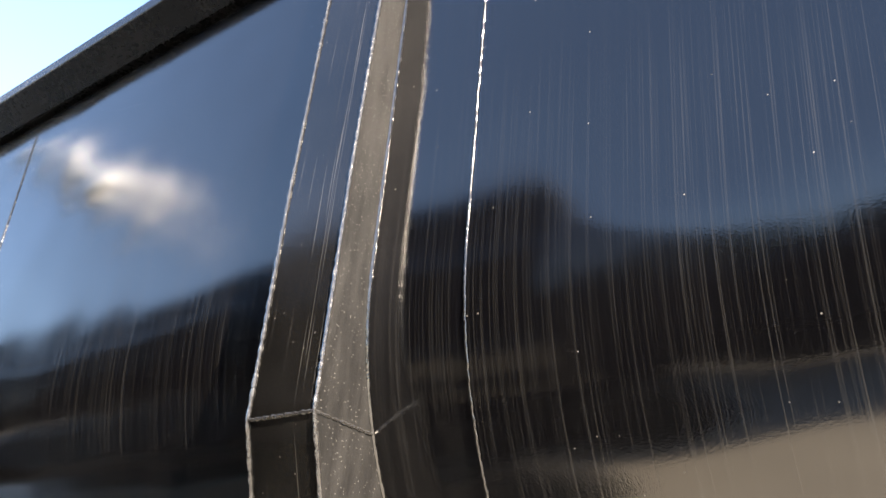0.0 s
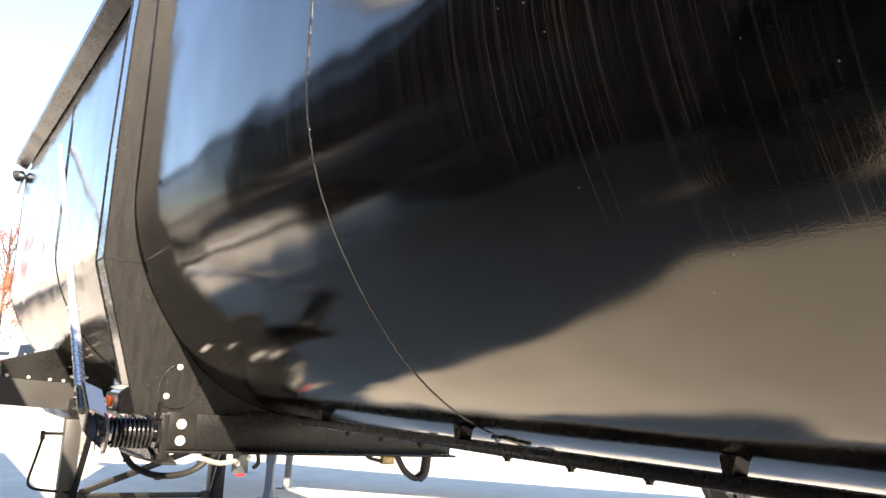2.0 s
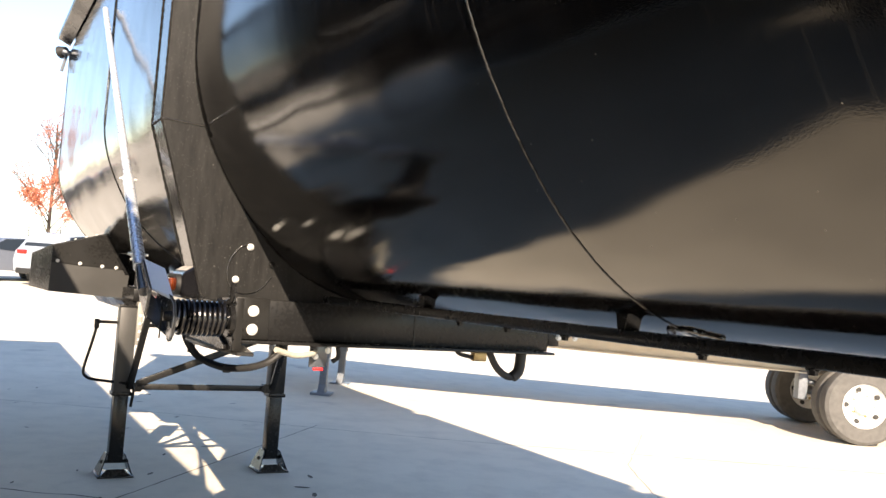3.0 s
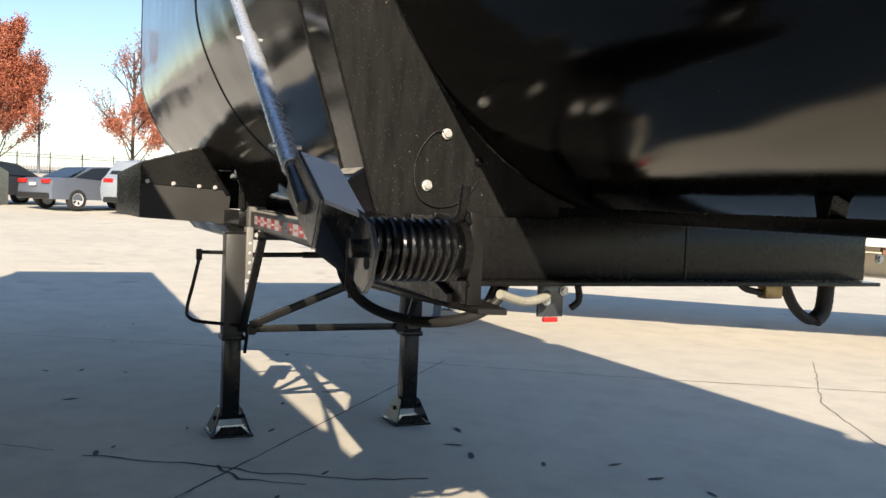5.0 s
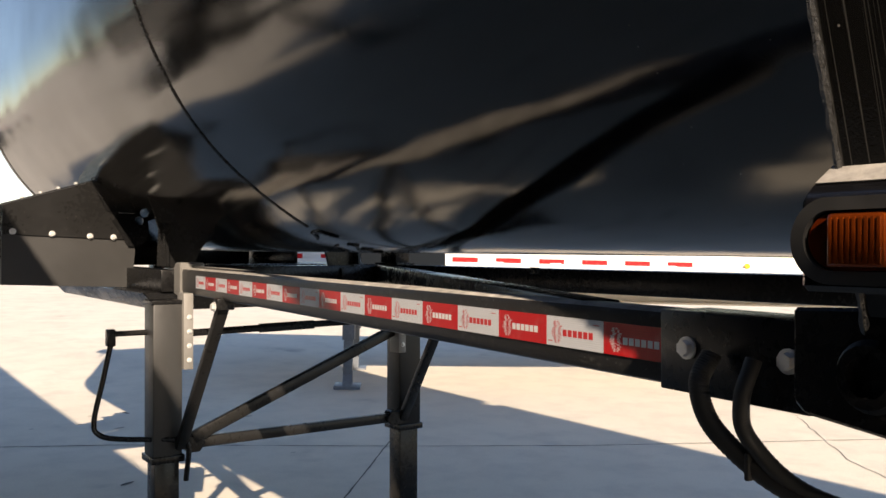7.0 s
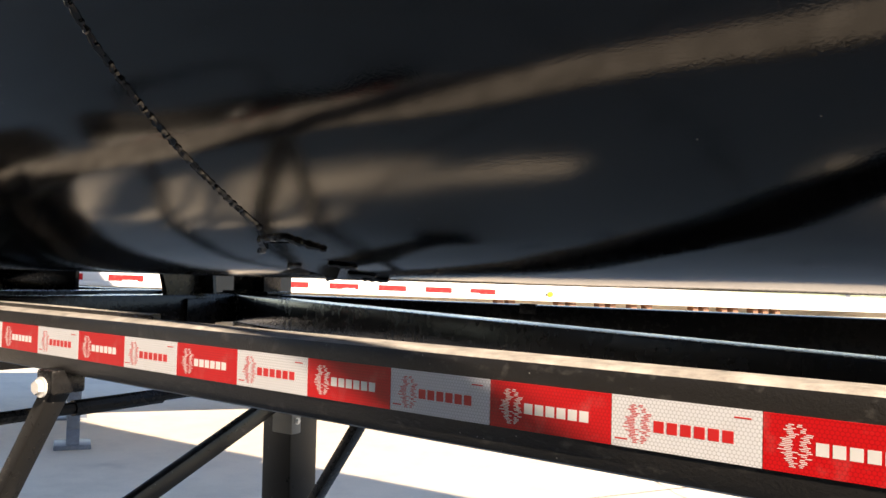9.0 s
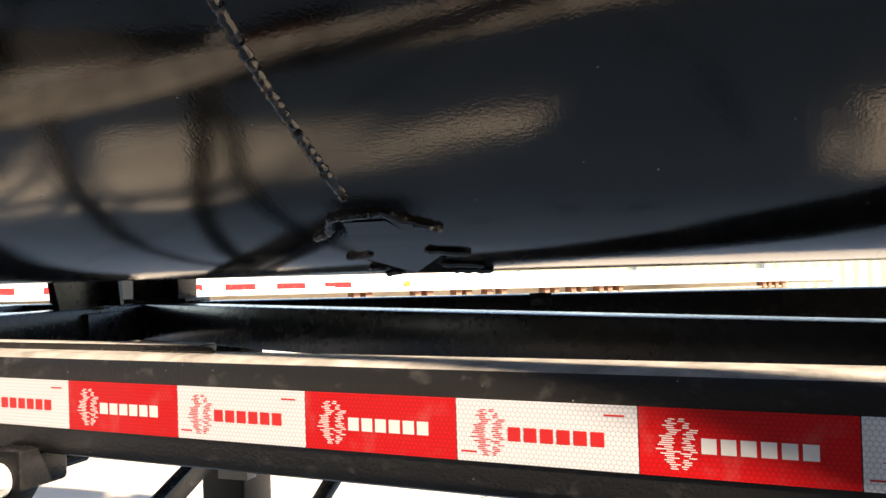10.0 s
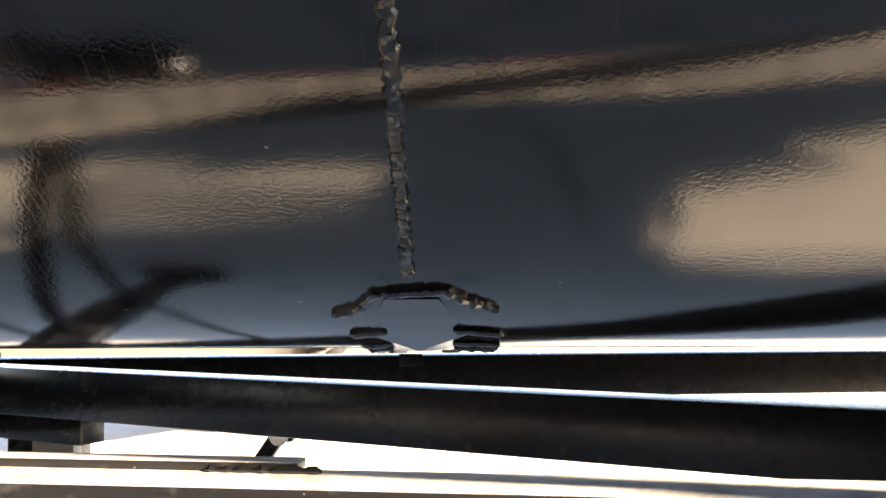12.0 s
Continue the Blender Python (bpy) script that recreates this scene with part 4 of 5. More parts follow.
    part("socket", pipe([lo, lo + d * 0.20], 0.0175, 20), ARM, tube, "slimmer dark inner tube end")
    part("main_tube", pipe([lo + d * 0.17, lo + d * 0.95], 0.023, 24), TUBE, tube)
    part("collar_weld", bead([lo + d * 0.17 + (Vector((0, math.cos(a), 0)) + d.cross(Vector((0, 1, 0))) * math.sin(a)) * 0.0215 for a in (2 * math.pi * k / 30 for k in range(31))], 0.0028, rng, 0.35, 6), TUBE, tube)
    part("upper_tube", pipe([lo + d * 0.93, lo + d * 3.7], 0.018, 20), TUBE, tube)
    part("seam_strip", pipe([lo + d * 0.22 + Vector((0, -0.012, 0.016)), lo + d * 0.9 + Vector((0, -0.012, 0.016))], 0.0022, 6), ARM, tube)
    for k, s in ((0, 0.265), (1, 0.93)):
        c = lo + d * s
        part("clamp_bolt", pipe([c + Vector((0, -0.037, 0)), c + Vector((0, 0.036, 0))], 0.005, 8), ZINC, tube)
        bolt(tube, c + Vector((0, -0.022, 0)), FACE_SIDE, 0.0078, 0.009)


def marker_lamp(parent, rng):
    lamp = new("marker_lamp")
    lamp.parent = parent
    tagged(lamp, "amber marker lamp in a black boxed guard")
    out = [(-0.452, 1.448), (-0.452, 1.540), (-0.442, 1.552), (-0.385, 1.587), (-0.34, 1.587), (-0.34, 1.448)]
    part("guard", slab(out, "x", 3.058, 3.274, 0.006), COIL, lamp, "glossy black steel guard box")
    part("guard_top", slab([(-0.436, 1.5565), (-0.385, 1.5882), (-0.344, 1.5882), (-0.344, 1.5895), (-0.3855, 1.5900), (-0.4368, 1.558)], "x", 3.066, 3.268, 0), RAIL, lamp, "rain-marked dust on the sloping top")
    for x in (3.272, 3.060):
        part("side_weld", bead(dense([(x, -0.352, 1.575), (x, -0.352, 1.45)], 0.006), 0.0042, rng, 0.4, 6), PALE_WELD, lamp)
    part("guard_weld", bead(dense([(3.07, -0.384, 1.591), (3.27, -0.384, 1.591)], 0.006), 0.005, rng, 0.4, 6), PALE_WELD, lamp)

    def oval(w, h, n=32):
        r = h / 2
        pts = []
        for k in range(n):
            a = 2 * math.pi * k / n
            pts.append((math.copysign(w / 2 - r, math.cos(a)) + r * math.cos(a), r * math.sin(a)))
        return pts

    def ring(w, h, w2, h2, lo, hi):
        bm = bmesh.new()
        a, b = oval(w, h), oval(w2, h2)
        n = len(a)
        lay = [[[bm.verts.new((3.162 + p[0], y, 1.499 + p[1])) for p in loop] for loop in (a, b)] for y in (lo, hi)]
        for k in range(n):
            j = (k + 1) % n
            for h in (0, 1):
                bm.faces.new((lay[h][0][k], lay[h][0][j], lay[h][1][j], lay[h][1][k]))
            for lp in (0, 1):
                bm.faces.new((lay[0][lp][k], lay[0][lp][j], lay[1][lp][j], lay[1][lp][k]))
        return bm
    part("bezel", ring(0.208, 0.086, 0.180, 0.060, -0.468, -0.450), RUBBER, lamp, "rubber lamp grommet")
    part("lens", slab([(3.162 + x, 1.499 + z) for x, z in oval(0.180, 0.060)], "y", -0.463, -0.452, 0.003), LENS, lamp, "ribbed amber lens")
    part("lens_block", box((3.100, -0.474, 1.473), (3.158, -0.460, 1.525), 0.004), LENS_LIT, lamp, "paler ribbed prism block")
    for k in range(9):
        part("lens_rib", box((3.104 + 0.006 * k, -0.4765, 1.477), (3.107 + 0.006 * k, -0.4735, 1.521), 0), LENS_LIT, lamp)
    # lug plate with a round boss below the lamp
    lug = new("lug_plate")
    lug.parent = parent
    tagged(lug, "black lug plate with a round boss")
    plate = [(2.99, 1.318), (3.004, 1.304), (3.33, 1.262), (3.33, 1.44), (2.99, 1.424)]
    part("plate", slab(plate, "y", -0.360, -0.345, 0.004), FRAME, lug)
    boss = revolve([(0.040, 0), (0.040, 0.005), (0.034, 0.008), (0.034, 0.016), (0.023, 0.016), (0.023, 0.002)], 28)
    part("boss", boss, FRAME, lug, at=Matrix.Translation((3.086, -0.360, 1.356)) @ FACE_SIDE)
    part("web", box((3.27, -0.416, 1.273), (3.282, -0.20, 1.45), 0.002), FRAME, lug)
    part("side_web", slab([(3.284, 1.275), (3.82, 1.295), (3.82, 1.31), (3.40, 1.44), (3.284, 1.45)], "y", -0.41, -0.40, 0.002), FRAME, lug)


def hoses(parent):
    h = new("hose_loop")
    h.parent = parent
    tagged(h, "drooping black corrugated hose loop with cable ties")
    pts = smooth_path([(2.835, -0.305, 1.352), (2.832, -0.327, 1.31), (2.86, -0.32, 1.25), (2.95, -0.285, 1.187), (3.10, -0.225, 1.160), (3.24, -0.165, 1.170), (3.32, -0.10, 1.20), (3.34, -0.05, 1.24), (3.33, -0.02, 1.29)], 26)
    part("hose", pipe(pts, 0.0132, 12, 0.0007), RUBBER, h)
    pts = smooth_path([(2.905, -0.312, 1.352), (2.900, -0.330, 1.30), (2.905, -0.318, 1.25), (2.965, -0.28, 1.19), (3.10, -0.215, 1.165), (3.24, -0.15, 1.178), (3.31, -0.08, 1.215), (3.32, -0.04, 1.29)], 24)
    part("hose", pipe(pts, 0.0105, 12, 0.0006), RUBBER, h)
    for p in ((2.90, -0.305, 1.219), (3.14, -0.206, 1.160)):
        part("cable_tie", box((p[0] - 0.004, p[1] - 0.016, p[2] - 0.020), (p[0] + 0.004, p[1] + 0.016, p[2] + 0.016), 0.003), RUBBER, h)
    part("pale_hose", pipe(smooth_path([(3.45, -0.10, 1.27), (3.40, 0.0, 1.245), (3.36, 0.08, 1.25), (3.33, 0.11, 1.255)], 8), 0.012, 10), plain("pale_hose", (0.4, 0.38, 0.32), 0.6), h, "pale grey hose end")
    part("elbow_hose", pipe(smooth_path([(3.30, 0.22, 1.30), (3.31, 0.225, 1.24), (3.31, 0.20, 1.215)], 6), 0.010, 10), RUBBER, h)
    v = new("drain_valve")
    v.parent = parent
    tagged(v, "brass drain valve with a taped black hose")
    part("supply_hose", pipe(smooth_path([(3.30, 0.80, 1.30), (3.30, 0.83, 1.27), (3.30, 0.90, 1.255)], 6), 0.010, 10), RUBBER, v)
    part("fitting", box((3.28, 0.90, 1.238), (3.32, 0.97, 1.285), 0.006), BRASS, v, "brass fitting")
    part("tail_hose", pipe(smooth_path([(3.30, 0.99, 1.285), (3.30, 1.04, 1.21), (3.30, 1.10, 1.17), (3.30, 1.145, 1.17)], 8), 0.017, 12), RUBBER, v)
    part("taped_end", pipe(smooth_path([(3.30, 1.13, 1.165), (3.30, 1.165, 1.20), (3.30, 1.175, 1.29)], 8), 0.026, 14, 0.001), RUBBER, v, "hose end wound with black tape")


def nose_light(parent):
    n = new("work_light")
    n.parent = parent
    tagged(n, "small dark work light on the tank nose")
    x, y, z = -2.62, -0.50, 3.66
    part("lamp_body", pipe([(x, y, z), (x - 0.06, y - 0.05, z - 0.02)], lambda s: 0.035 + 0.03 * s, 16), RUBBER, n)
    part("lamp_arm", bar((x, y + 0.01, z - 0.02), (x + 0.02, y - 0.03, z - 0.22), 0.02, 0.03, 0.004), GREY_STEEL, n)
    part("lamp_foot", box((x - 0.03, y - 0.04, z - 0.05), (x + 0.10, y + 0.04, z - 0.02), 0.004), GREY_STEEL, n)


def rear_bogie(parent):
    """Suspension frame, axles and wheels under the tank's rear end."""
    part("suspension_frame", box((8.5, CY - 0.45, 0.72), (11.0, CY + 0.45, 1.56), 0.02), FRAME, parent, "black rear suspension frame")
    for x in (9.1, 10.4):
        part("axle", pipe([(x, CY - 0.95, 0.5), (x, CY + 0.95, 0.5)], 0.065, 14), FRAME, parent)
        for y in (CY - 1.2, CY - 0.88, CY + 0.62, CY + 0.94):
            wheel(parent, (x, y + 0.26, 0.5), FACE_SIDE)


def tank_trailer():
    rng = random.Random(7)
    t = new("tank_trailer")
    tagged(t, "black gloss tank trailer parked on its landing legs", "trailer")
    tank_shell(t)
    roof_rim(t, X0 - 0.08, 3.05)
    roof_rim(t, 3.31, 7.2)
    roof_rim(t, 7.45, X1)
    part("roof_plate", box((X0, CY - R + 0.04, 3.74), (X1, CY + R - 0.04, 3.79), 0.004), FRAME, t)
    for x_a, x_b in ((3.075, 3.28), (7.217, 7.422)):
        rib(t, x_a, x_b, rng)
    seam(t, 0.677, rng, 0.18, True)
    seam(t, 5.36, rng, 0.30)
    seam(t, 7.69, rng, 0.40)
    seam(t, X0 + 0.06, rng, 0.40)
    repair(t, 0.677, rng)
    repair(t, 5.36, rng)
    side_rail(t, rng)
    landing_gear(t)
    front_skirt(t, False)
    front_skirt(t, True, 0.35)
    gusset(t, False)
    gusset(t, True)
    under_frame(t)
    keel(t)
    bolster(t, rng)
    spring_arm(t, rng)
    marker_lamp(t, rng)
    hoses(t)
    nose_light(t)
    rear_bogie(t)
    return t


def plain_trailer(label):
    """The same make of trailer alongside: the first one's nose, shadow and reflection are seen."""
    t = new("neighbour_trailer")
    tagged(t, label, "trailer", group="tank trailers parked in a row")
    x_end, top = 8.85, 3.36
    bm = bmesh.new()
    knuckle = [(X0 - 0.16, 0.01), (X0 - 0.155, 0.4), (X0 - 0.13, 0.75), (X0 - 0.085, 0.93), (X0 - 0.03, 0.985), (X0, 1.0), (3.18, 1.0), (3.22, 1.0), (x_end, 1.0)]
    cz = (CZ - R + top) / 2
    rows = []
    for x, k in knuckle:
        rows.append([bm.verts.new((x, CY + (y - CY) * k, cz + (z - cz) * k)) for y, z in section(top=top, x=x)])
    n = len(rows[0])
    for p, q in zip(rows, rows[1:]):
        for k in range(n):
            bm.faces.new((p[k], q[k], q[(k + 1) % n], p[(k + 1) % n]))
    bm.faces.new(rows[0][::-1])
    bm.faces.new(rows[-1])
    part("tank_shell", bm, TANK, t, "black gloss tank body")
    part("roof_edge", box((X0 - 0.08, CY - 1.01, top + 0.01), (x_end, CY + 1.01, top + 0.05), 0.005), FRAME, t)
    # added dark sheet that keeps the sunlit ground behind out of the tank's reflection
    part("blocker_sheet", box((1.2, -0.42, 0.06), (x_end - 0.4, -0.36, 1.9), 0.01), PLATE, t)
    for x in (3.08, 7.22):
        part("cross_frame", box((x, CY - 0.82, 1.30), (x + 0.2, CY + 0.82, 1.75), 0.004), FRAME, t)
        for y in (CY - 1.087, CY + R - 0.01):
            part("stiffener", box((x, y, 1.9), (x + 0.2, y + 0.117, top - 0.02), 0.004), FRAME, t)
    for y in (-0.02, 0.93):
        part("frame_beam", box((-2.3, y, 1.30), (x_end, y + 0.09, 1.40), 0.004), FRAME, t)
    front_skirt(t, True)
    for y in (-0.095, 1.105):
        leg = new("landing_leg")
        leg.parent = t
        part("tube", box((-0.19, y - 0.06, 0.05), (-0.07, y + 0.06, 1.30), 0.005), FRAME, leg)
        part("sole", box((-0.26, y - 0.13, 0.012), (0.0, y + 0.13, 0.06), 0.005), FRAME, leg)
    for x in (6.9, 8.1):
        for y in (-0.40, 1.10):
            part("tyre", revolve([(0.1, 0), (0.45, 0), (0.5, 0.05), (0.5, 0.21), (0.45, 0.26), (0.1, 0.26)], 28), TYRE, t, at=Matrix.Translation((x, y + 0.26, 0.5)) @ FACE_SIDE)
    return t


# ---- the trailer parked across, beyond ----
def wheel(parent, centre, facing, r=0.5):
    w = new("wheel")
    w.parent = parent
    w.matrix_basis = Matrix.Translation(centre) @ facing
    part("tyre", revolve([(r * 0.56, 0), (r * 0.9, 0.0), (r * 0.985, 0.03), (r, 0.07), (r, 0.19), (r * 0.985, 0.23), (r * 0.9, 0.26), (r * 0.56, 0.26)], 40, False), DUSTY_TYRE, w)
    part("rim", revolve([(r * 0.57, 0.02), (r * 0.57, 0.24), (r * 0.54, 0.245), (r * 0.50, 0.20), (r * 0.36, 0.13), (r * 0.33, 0.13), (r * 0.30, 0.17), (r * 0.2, 0.18)], 36), RIM, w, "white steel disc rim")
    part("hub", revolve([(r * 0.2, 0.15), (r * 0.2, 0.25), (r * 0.15, 0.27), (r * 0.02, 0.275)], 20), RIM, w)
    for k in range(10):
        a = 2 * math.pi * k / 10
        part("hand_hole" if k % 2 else "nut", revolve([(r * (0.065 if k % 2 else 0.04), 0.125), (r * (0.065 if k % 2 else 0.04), 0.155), (r * 0.01, 0.16)], 10), BRASS if k % 2 == 0 else TYRE, w, at=pose(r * 0.27 * math.cos(a) if k % 2 == 0 else r * 0.42 * math.cos(a), r * 0.27 * math.sin(a) if k % 2 == 0 else r * 0.42 * math.sin(a), 0.02 if k % 2 == 0 else 0.035))
    return w


def white_trailer():
    """A white flatbed standing at an angle; its own x runs to its rear, y = 0 is the side towards the tank."""
    t = new("white_trailer")
    t.matrix_basis = pose(-4.30, 2.74, 0.0, 0, 1.26, 57.5)
    tagged(t, "white flatbed trailer with red striped reflective tape", "trailer")
    front, rear = -1.45, 11.45
    for y in (0.0, 2.55):
        part("side_rail", box((front, y, 1.345), (rear, y + 0.05, 1.50), 0.006), WHITE_PAINT, t, "white steel side rail")
    part("rub_rail", box((front, -0.045, 1.342), (rear, -0.032, 1.384), 0.003), WHITE_PAINT, t, "flat white rub rail")
    part("front_rail", box((front, 0.05, 1.345), (front + 0.05, 2.55, 1.50), 0.006), WHITE_PAINT, t)
    part("rear_rail", box((rear - 0.05, 0.05, 1.30), (rear, 2.55, 1.50), 0.006), WHITE_PAINT, t)
    board = None
    for k in range(10):
        at = pose(front + 0.06, 0.055 + 0.249 * k, 1.44)
        if board is None:
            board = part("deck_board", box((0, 0, 0), (rear - front - 0.12, 0.243, 0.05), 0.003), WOOD, t, "worn brown deck boards", at=at)
        else:
            again(board, t, at)
    pocket = None
    for k in range(-5, 17):
        at = pose(1.775 + 0.585 * k, -0.001, 1.365)
        if pocket is None:
            pocket = part("stake_pocket", box((-0.055, -0.033, -0.022), (0.055, 0, 0.028), 0.003), WHITE_PAINT, t, at=at)
        else:
            again(pocket, t, at)
    cell = None
    for k in range(-3, 9):
        at = pose(0.012 + 0.4365 * k, -0.0015, 1.408)
        if cell is None:
            cell = part("tape_strip", box((0, -0.001, -0.024), (0.255, 0.001, 0.024), 0), RED_TAPE, t, "red reflective tape strip", at=at)
        else:
            again(cell, t, at)
    part("side_lamp", pipe([(4.305, -0.032, 1.408), (4.305, -0.058, 1.408)], 0.026, 14), YELLOW_LENS, t, "round yellow side lamp")
    clip = None
    for x in (3.82, 3.94, 4.46, 4.59, 4.92, 5.04, 5.29, 5.47, 6.04, 6.17, 6.41, 6.55, 6.82, 6.95, 7.12, 9.75, 9.87, 10.02, 10.17):
        at = pose(x, 0.06, 1.30)
        if clip is None:
            clip = part("load_winch", box((-0.034, -0.05, -0.042), (0.034, 0.05, 0.044), 0.006), WOOD, t, "rust-brown winch block", at=at)
        else:
            again(clip, t, at)
    part("winch_track", box((3.6, 0.03, 1.27), (10.4, 0.10, 1.282), 0.002), CREAM, t)
    for y in (0.72, 1.76):
        part("main_beam_web", box((front + 0.4, y, 0.98), (rear - 0.1, y + 0.014, 1.43), 0.002), CREAM, t, "pale main beam")
        part("main_beam_flange", box((front + 0.4, y - 0.065, 0.965), (rear - 0.1, y + 0.08, 0.985), 0.002), CREAM, t)
    member = None
    for k in range(26):
        at = pose(front + 0.3 + 0.49 * k, 0.06, 1.36)
        if member is None:
            member = part("cross_member", box((-0.03, 0, 0), (0.03, 2.48, 0.078), 0.003), CREAM, t, at=at)
        else:
            again(member, t, at)
    for y in (0.62, 2.0):
        leg = new("support_leg")
        leg.parent = t
        tagged(leg, "blue-grey steel support leg with a flat foot")
        part("tube", box((0.22, y - 0.05, 0.12), (0.32, y + 0.05, 1.0), 0.006), GREY_STEEL, leg)
        part("sleeve", box((0.205, y - 0.065, 0.52), (0.335, y + 0.065, 1.36), 0.006), GREY_STEEL, leg)
        part("foot", slab([(y - 0.13, 0.045), (y + 0.13, 0.045), (y + 0.05, 0.16), (y - 0.05, 0.16)], "x", 0.22, 0.32, 0.004), GREY_STEEL, leg)
        part("sole", box((0.13, y - 0.15, 0.006), (0.41, y + 0.15, 0.045), 0.008), GREY_STEEL, leg)
    part("leg_brace", bar((0.27, 0.67, 0.80), (0.27, 1.95, 0.80), 0.05, 0.05, 0.005), GREY_STEEL, t)
    for x in (7.31, 8.55):
        z = 0.5 + x * 0.022
        for y in (0.0, 0.31, 2.03, 2.34):
            wheel(t, (x, y + 0.26, z), FACE_SIDE, 0.5)
        part("axle", pipe([(x, 0.3, z), (x, 2.3, z)], 0.07, 12), GREY_STEEL, t)
        part("hanger", box((x - 0.62, 0.66, 0.62), (x - 0.50, 0.86, 1.0), 0.01), GREY_STEEL, t)
        part("spring_leaf", pipe(smooth_path([(x - 0.56, 0.76, z + 0.22), (x, 0.76, z + 0.13), (x + 0.5, 0.76, z + 0.22)], 6), 0.035, 8), GREY_STEEL, t)
        part("brake_chamber", pipe([(x - 0.32, 0.62, z + 0.05), (x - 0.12, 0.62, z + 0.02)], 0.085, 14), GREY_STEEL, t)
    part("mud_flap", box((9.3, 0.02, 0.42), (9.315, 0.6, 1.1), 0.003), RUBBER, t)
    return t


# ---- car park, fence, trees and lamp ----
CAR_GLASS = plain("car_glass", (0.02, 0.025, 0.03), 0.06, spread=0.1)
TAIL = plain("tail_lamp", (0.5, 0.015, 0.01), 0.2)


def car(name, label, colour, kind, at):
    c = new(name)
    c.matrix_basis = at
    tagged(c, label, "car", group="cars in the car park")
    paint_m = plain(name + "_paint", colour, 0.25, 0.2, spread=0.06)
    if kind == "sedan":
        prof = [(-2.3, 0.32), (-2.33, 0.62), (-2.28, 0.92), (-2.05, 1.0), (-1.35, 1.04), (-0.75, 1.40), (0.0, 1.46), (0.55, 1.40), (1.25, 1.0), (2.05, 0.86), (2.3, 0.66), (2.32, 0.34)]
        cabin = [(-1.55, 1.03), (-0.78, 1.385), (0.0, 1.44), (0.52, 1.38), (1.12, 1.0)]
        wide = 0.90
    else:
        prof = [(-2.3, 0.42), (-2.36, 0.75), (-2.34, 1.08), (-2.22, 1.20), (-1.95, 1.66), (-1.3, 1.74), (0.4, 1.70), (1.0, 1.18), (2.05, 1.06), (2.32, 0.85), (2.36, 0.42)]
        cabin = [(-2.17, 1.22), (-1.93, 1.62), (-1.3, 1.70), (0.36, 1.66), (0.90, 1.18)]
        wide = 0.96

    def body(outline, w, inset):
        bm = bmesh.new()
        mids = []
        for s, k in ((-1, 1.0), (-0.93, 1.0), (0.93, 1.0), (1, 1.0)):
            row = []
            for x, z in outline:
                lean = max(0.0, z - 0.95) * 0.32
                out = w * s - math.copysign(lean, s) if abs(s) == 1 else (w * s - math.copysign(lean, s))
                row.append(bm.verts.new((x if abs(s) < 1 else x * 0.985, out, z if abs(s) < 1 else z * 0.985 + 0.006)))
            mids.append(row)
        n = len(outline)
        for a, b in zip(mids, mids[1:]):
            for k in range(n):
                bm.faces.new((a[k], b[k], b[(k + 1) % n], a[(k + 1) % n]))
        bm.faces.new(mids[0])
        bm.faces.new(mids[-1][::-1])
        return bm
    part("body", body(prof, wide, 0), paint_m, c)
    for s in (-1, 1):
        pts = [(x * 0.93 - 0.02, 0.035 + z * 0.965) for x, z in cabin]
        bm = bmesh.new()
        vs = [bm.verts.new((x, s * (wide - max(0.0, z - 0.95) * 0.32 + 0.004), z)) for x, z in pts]
        bm.faces.new(vs)
        part("side_glass", bm, CAR_GLASS, c)
    (xa, za), (xb, zb) = cabin[0], cabin[1]
    bm = bmesh.new()
    q = [(xa - 0.03, -0.70, za + 0.02), (xa - 0.03, 0.70, za + 0.02), (xb - 0.03, 0.60, zb + 0.01), (xb - 0.03, -0.60, zb + 0.01)]
    bm.faces.new([bm.verts.new(p) for p in q])
    part("rear_glass", bm, CAR_GLASS, c)
    zl = 0.90 if kind == "sedan" else 1.05
    for s in (-1, 1):
        part("tail_lamp", box((-2.36, s * 0.62 - 0.2, zl - 0.08), (-2.22, s * 0.62 + 0.2, zl + 0.06), 0.02), TAIL, c)
    part("plate_bar", box((-2.385, -0.16, zl - 0.16), (-2.34, 0.16, zl - 0.06), 0.004), WHITE_PAINT, c)
    part("bumper", box((-2.37, -0.8, 0.34), (-2.28, 0.8, 0.52), 0.03), RUBBER, c)
    for x in (-1.35, 1.4):
        for s in (-1, 1):
            w = new("wheel")
            w.parent = c
            w.matrix_basis = pose(x, s * (wide - 0.2), 0.33, 90 * -s)
            part("tyre", revolve([(0.21, 0), (0.31, 0), (0.33, 0.03), (0.33, 0.19), (0.31, 0.215), (0.21, 0.215)], 28, False), TYRE, w)
            part("rim", revolve([(0.212, 0.02), (0.212, 0.20), (0.19, 0.205), (0.17, 0.17), (0.05, 0.18)], 24), RIM, w)
            for k in range(5):
                part("spoke_gap", slab([(0.07, -0.02), (0.17, -0.045), (0.17, 0.045), (0.07, 0.02)], "z", 0.172, 0.18, 0), TYRE, w, at=pose(0, 0, 0.008, 0, 0, 72 * k))
    return c


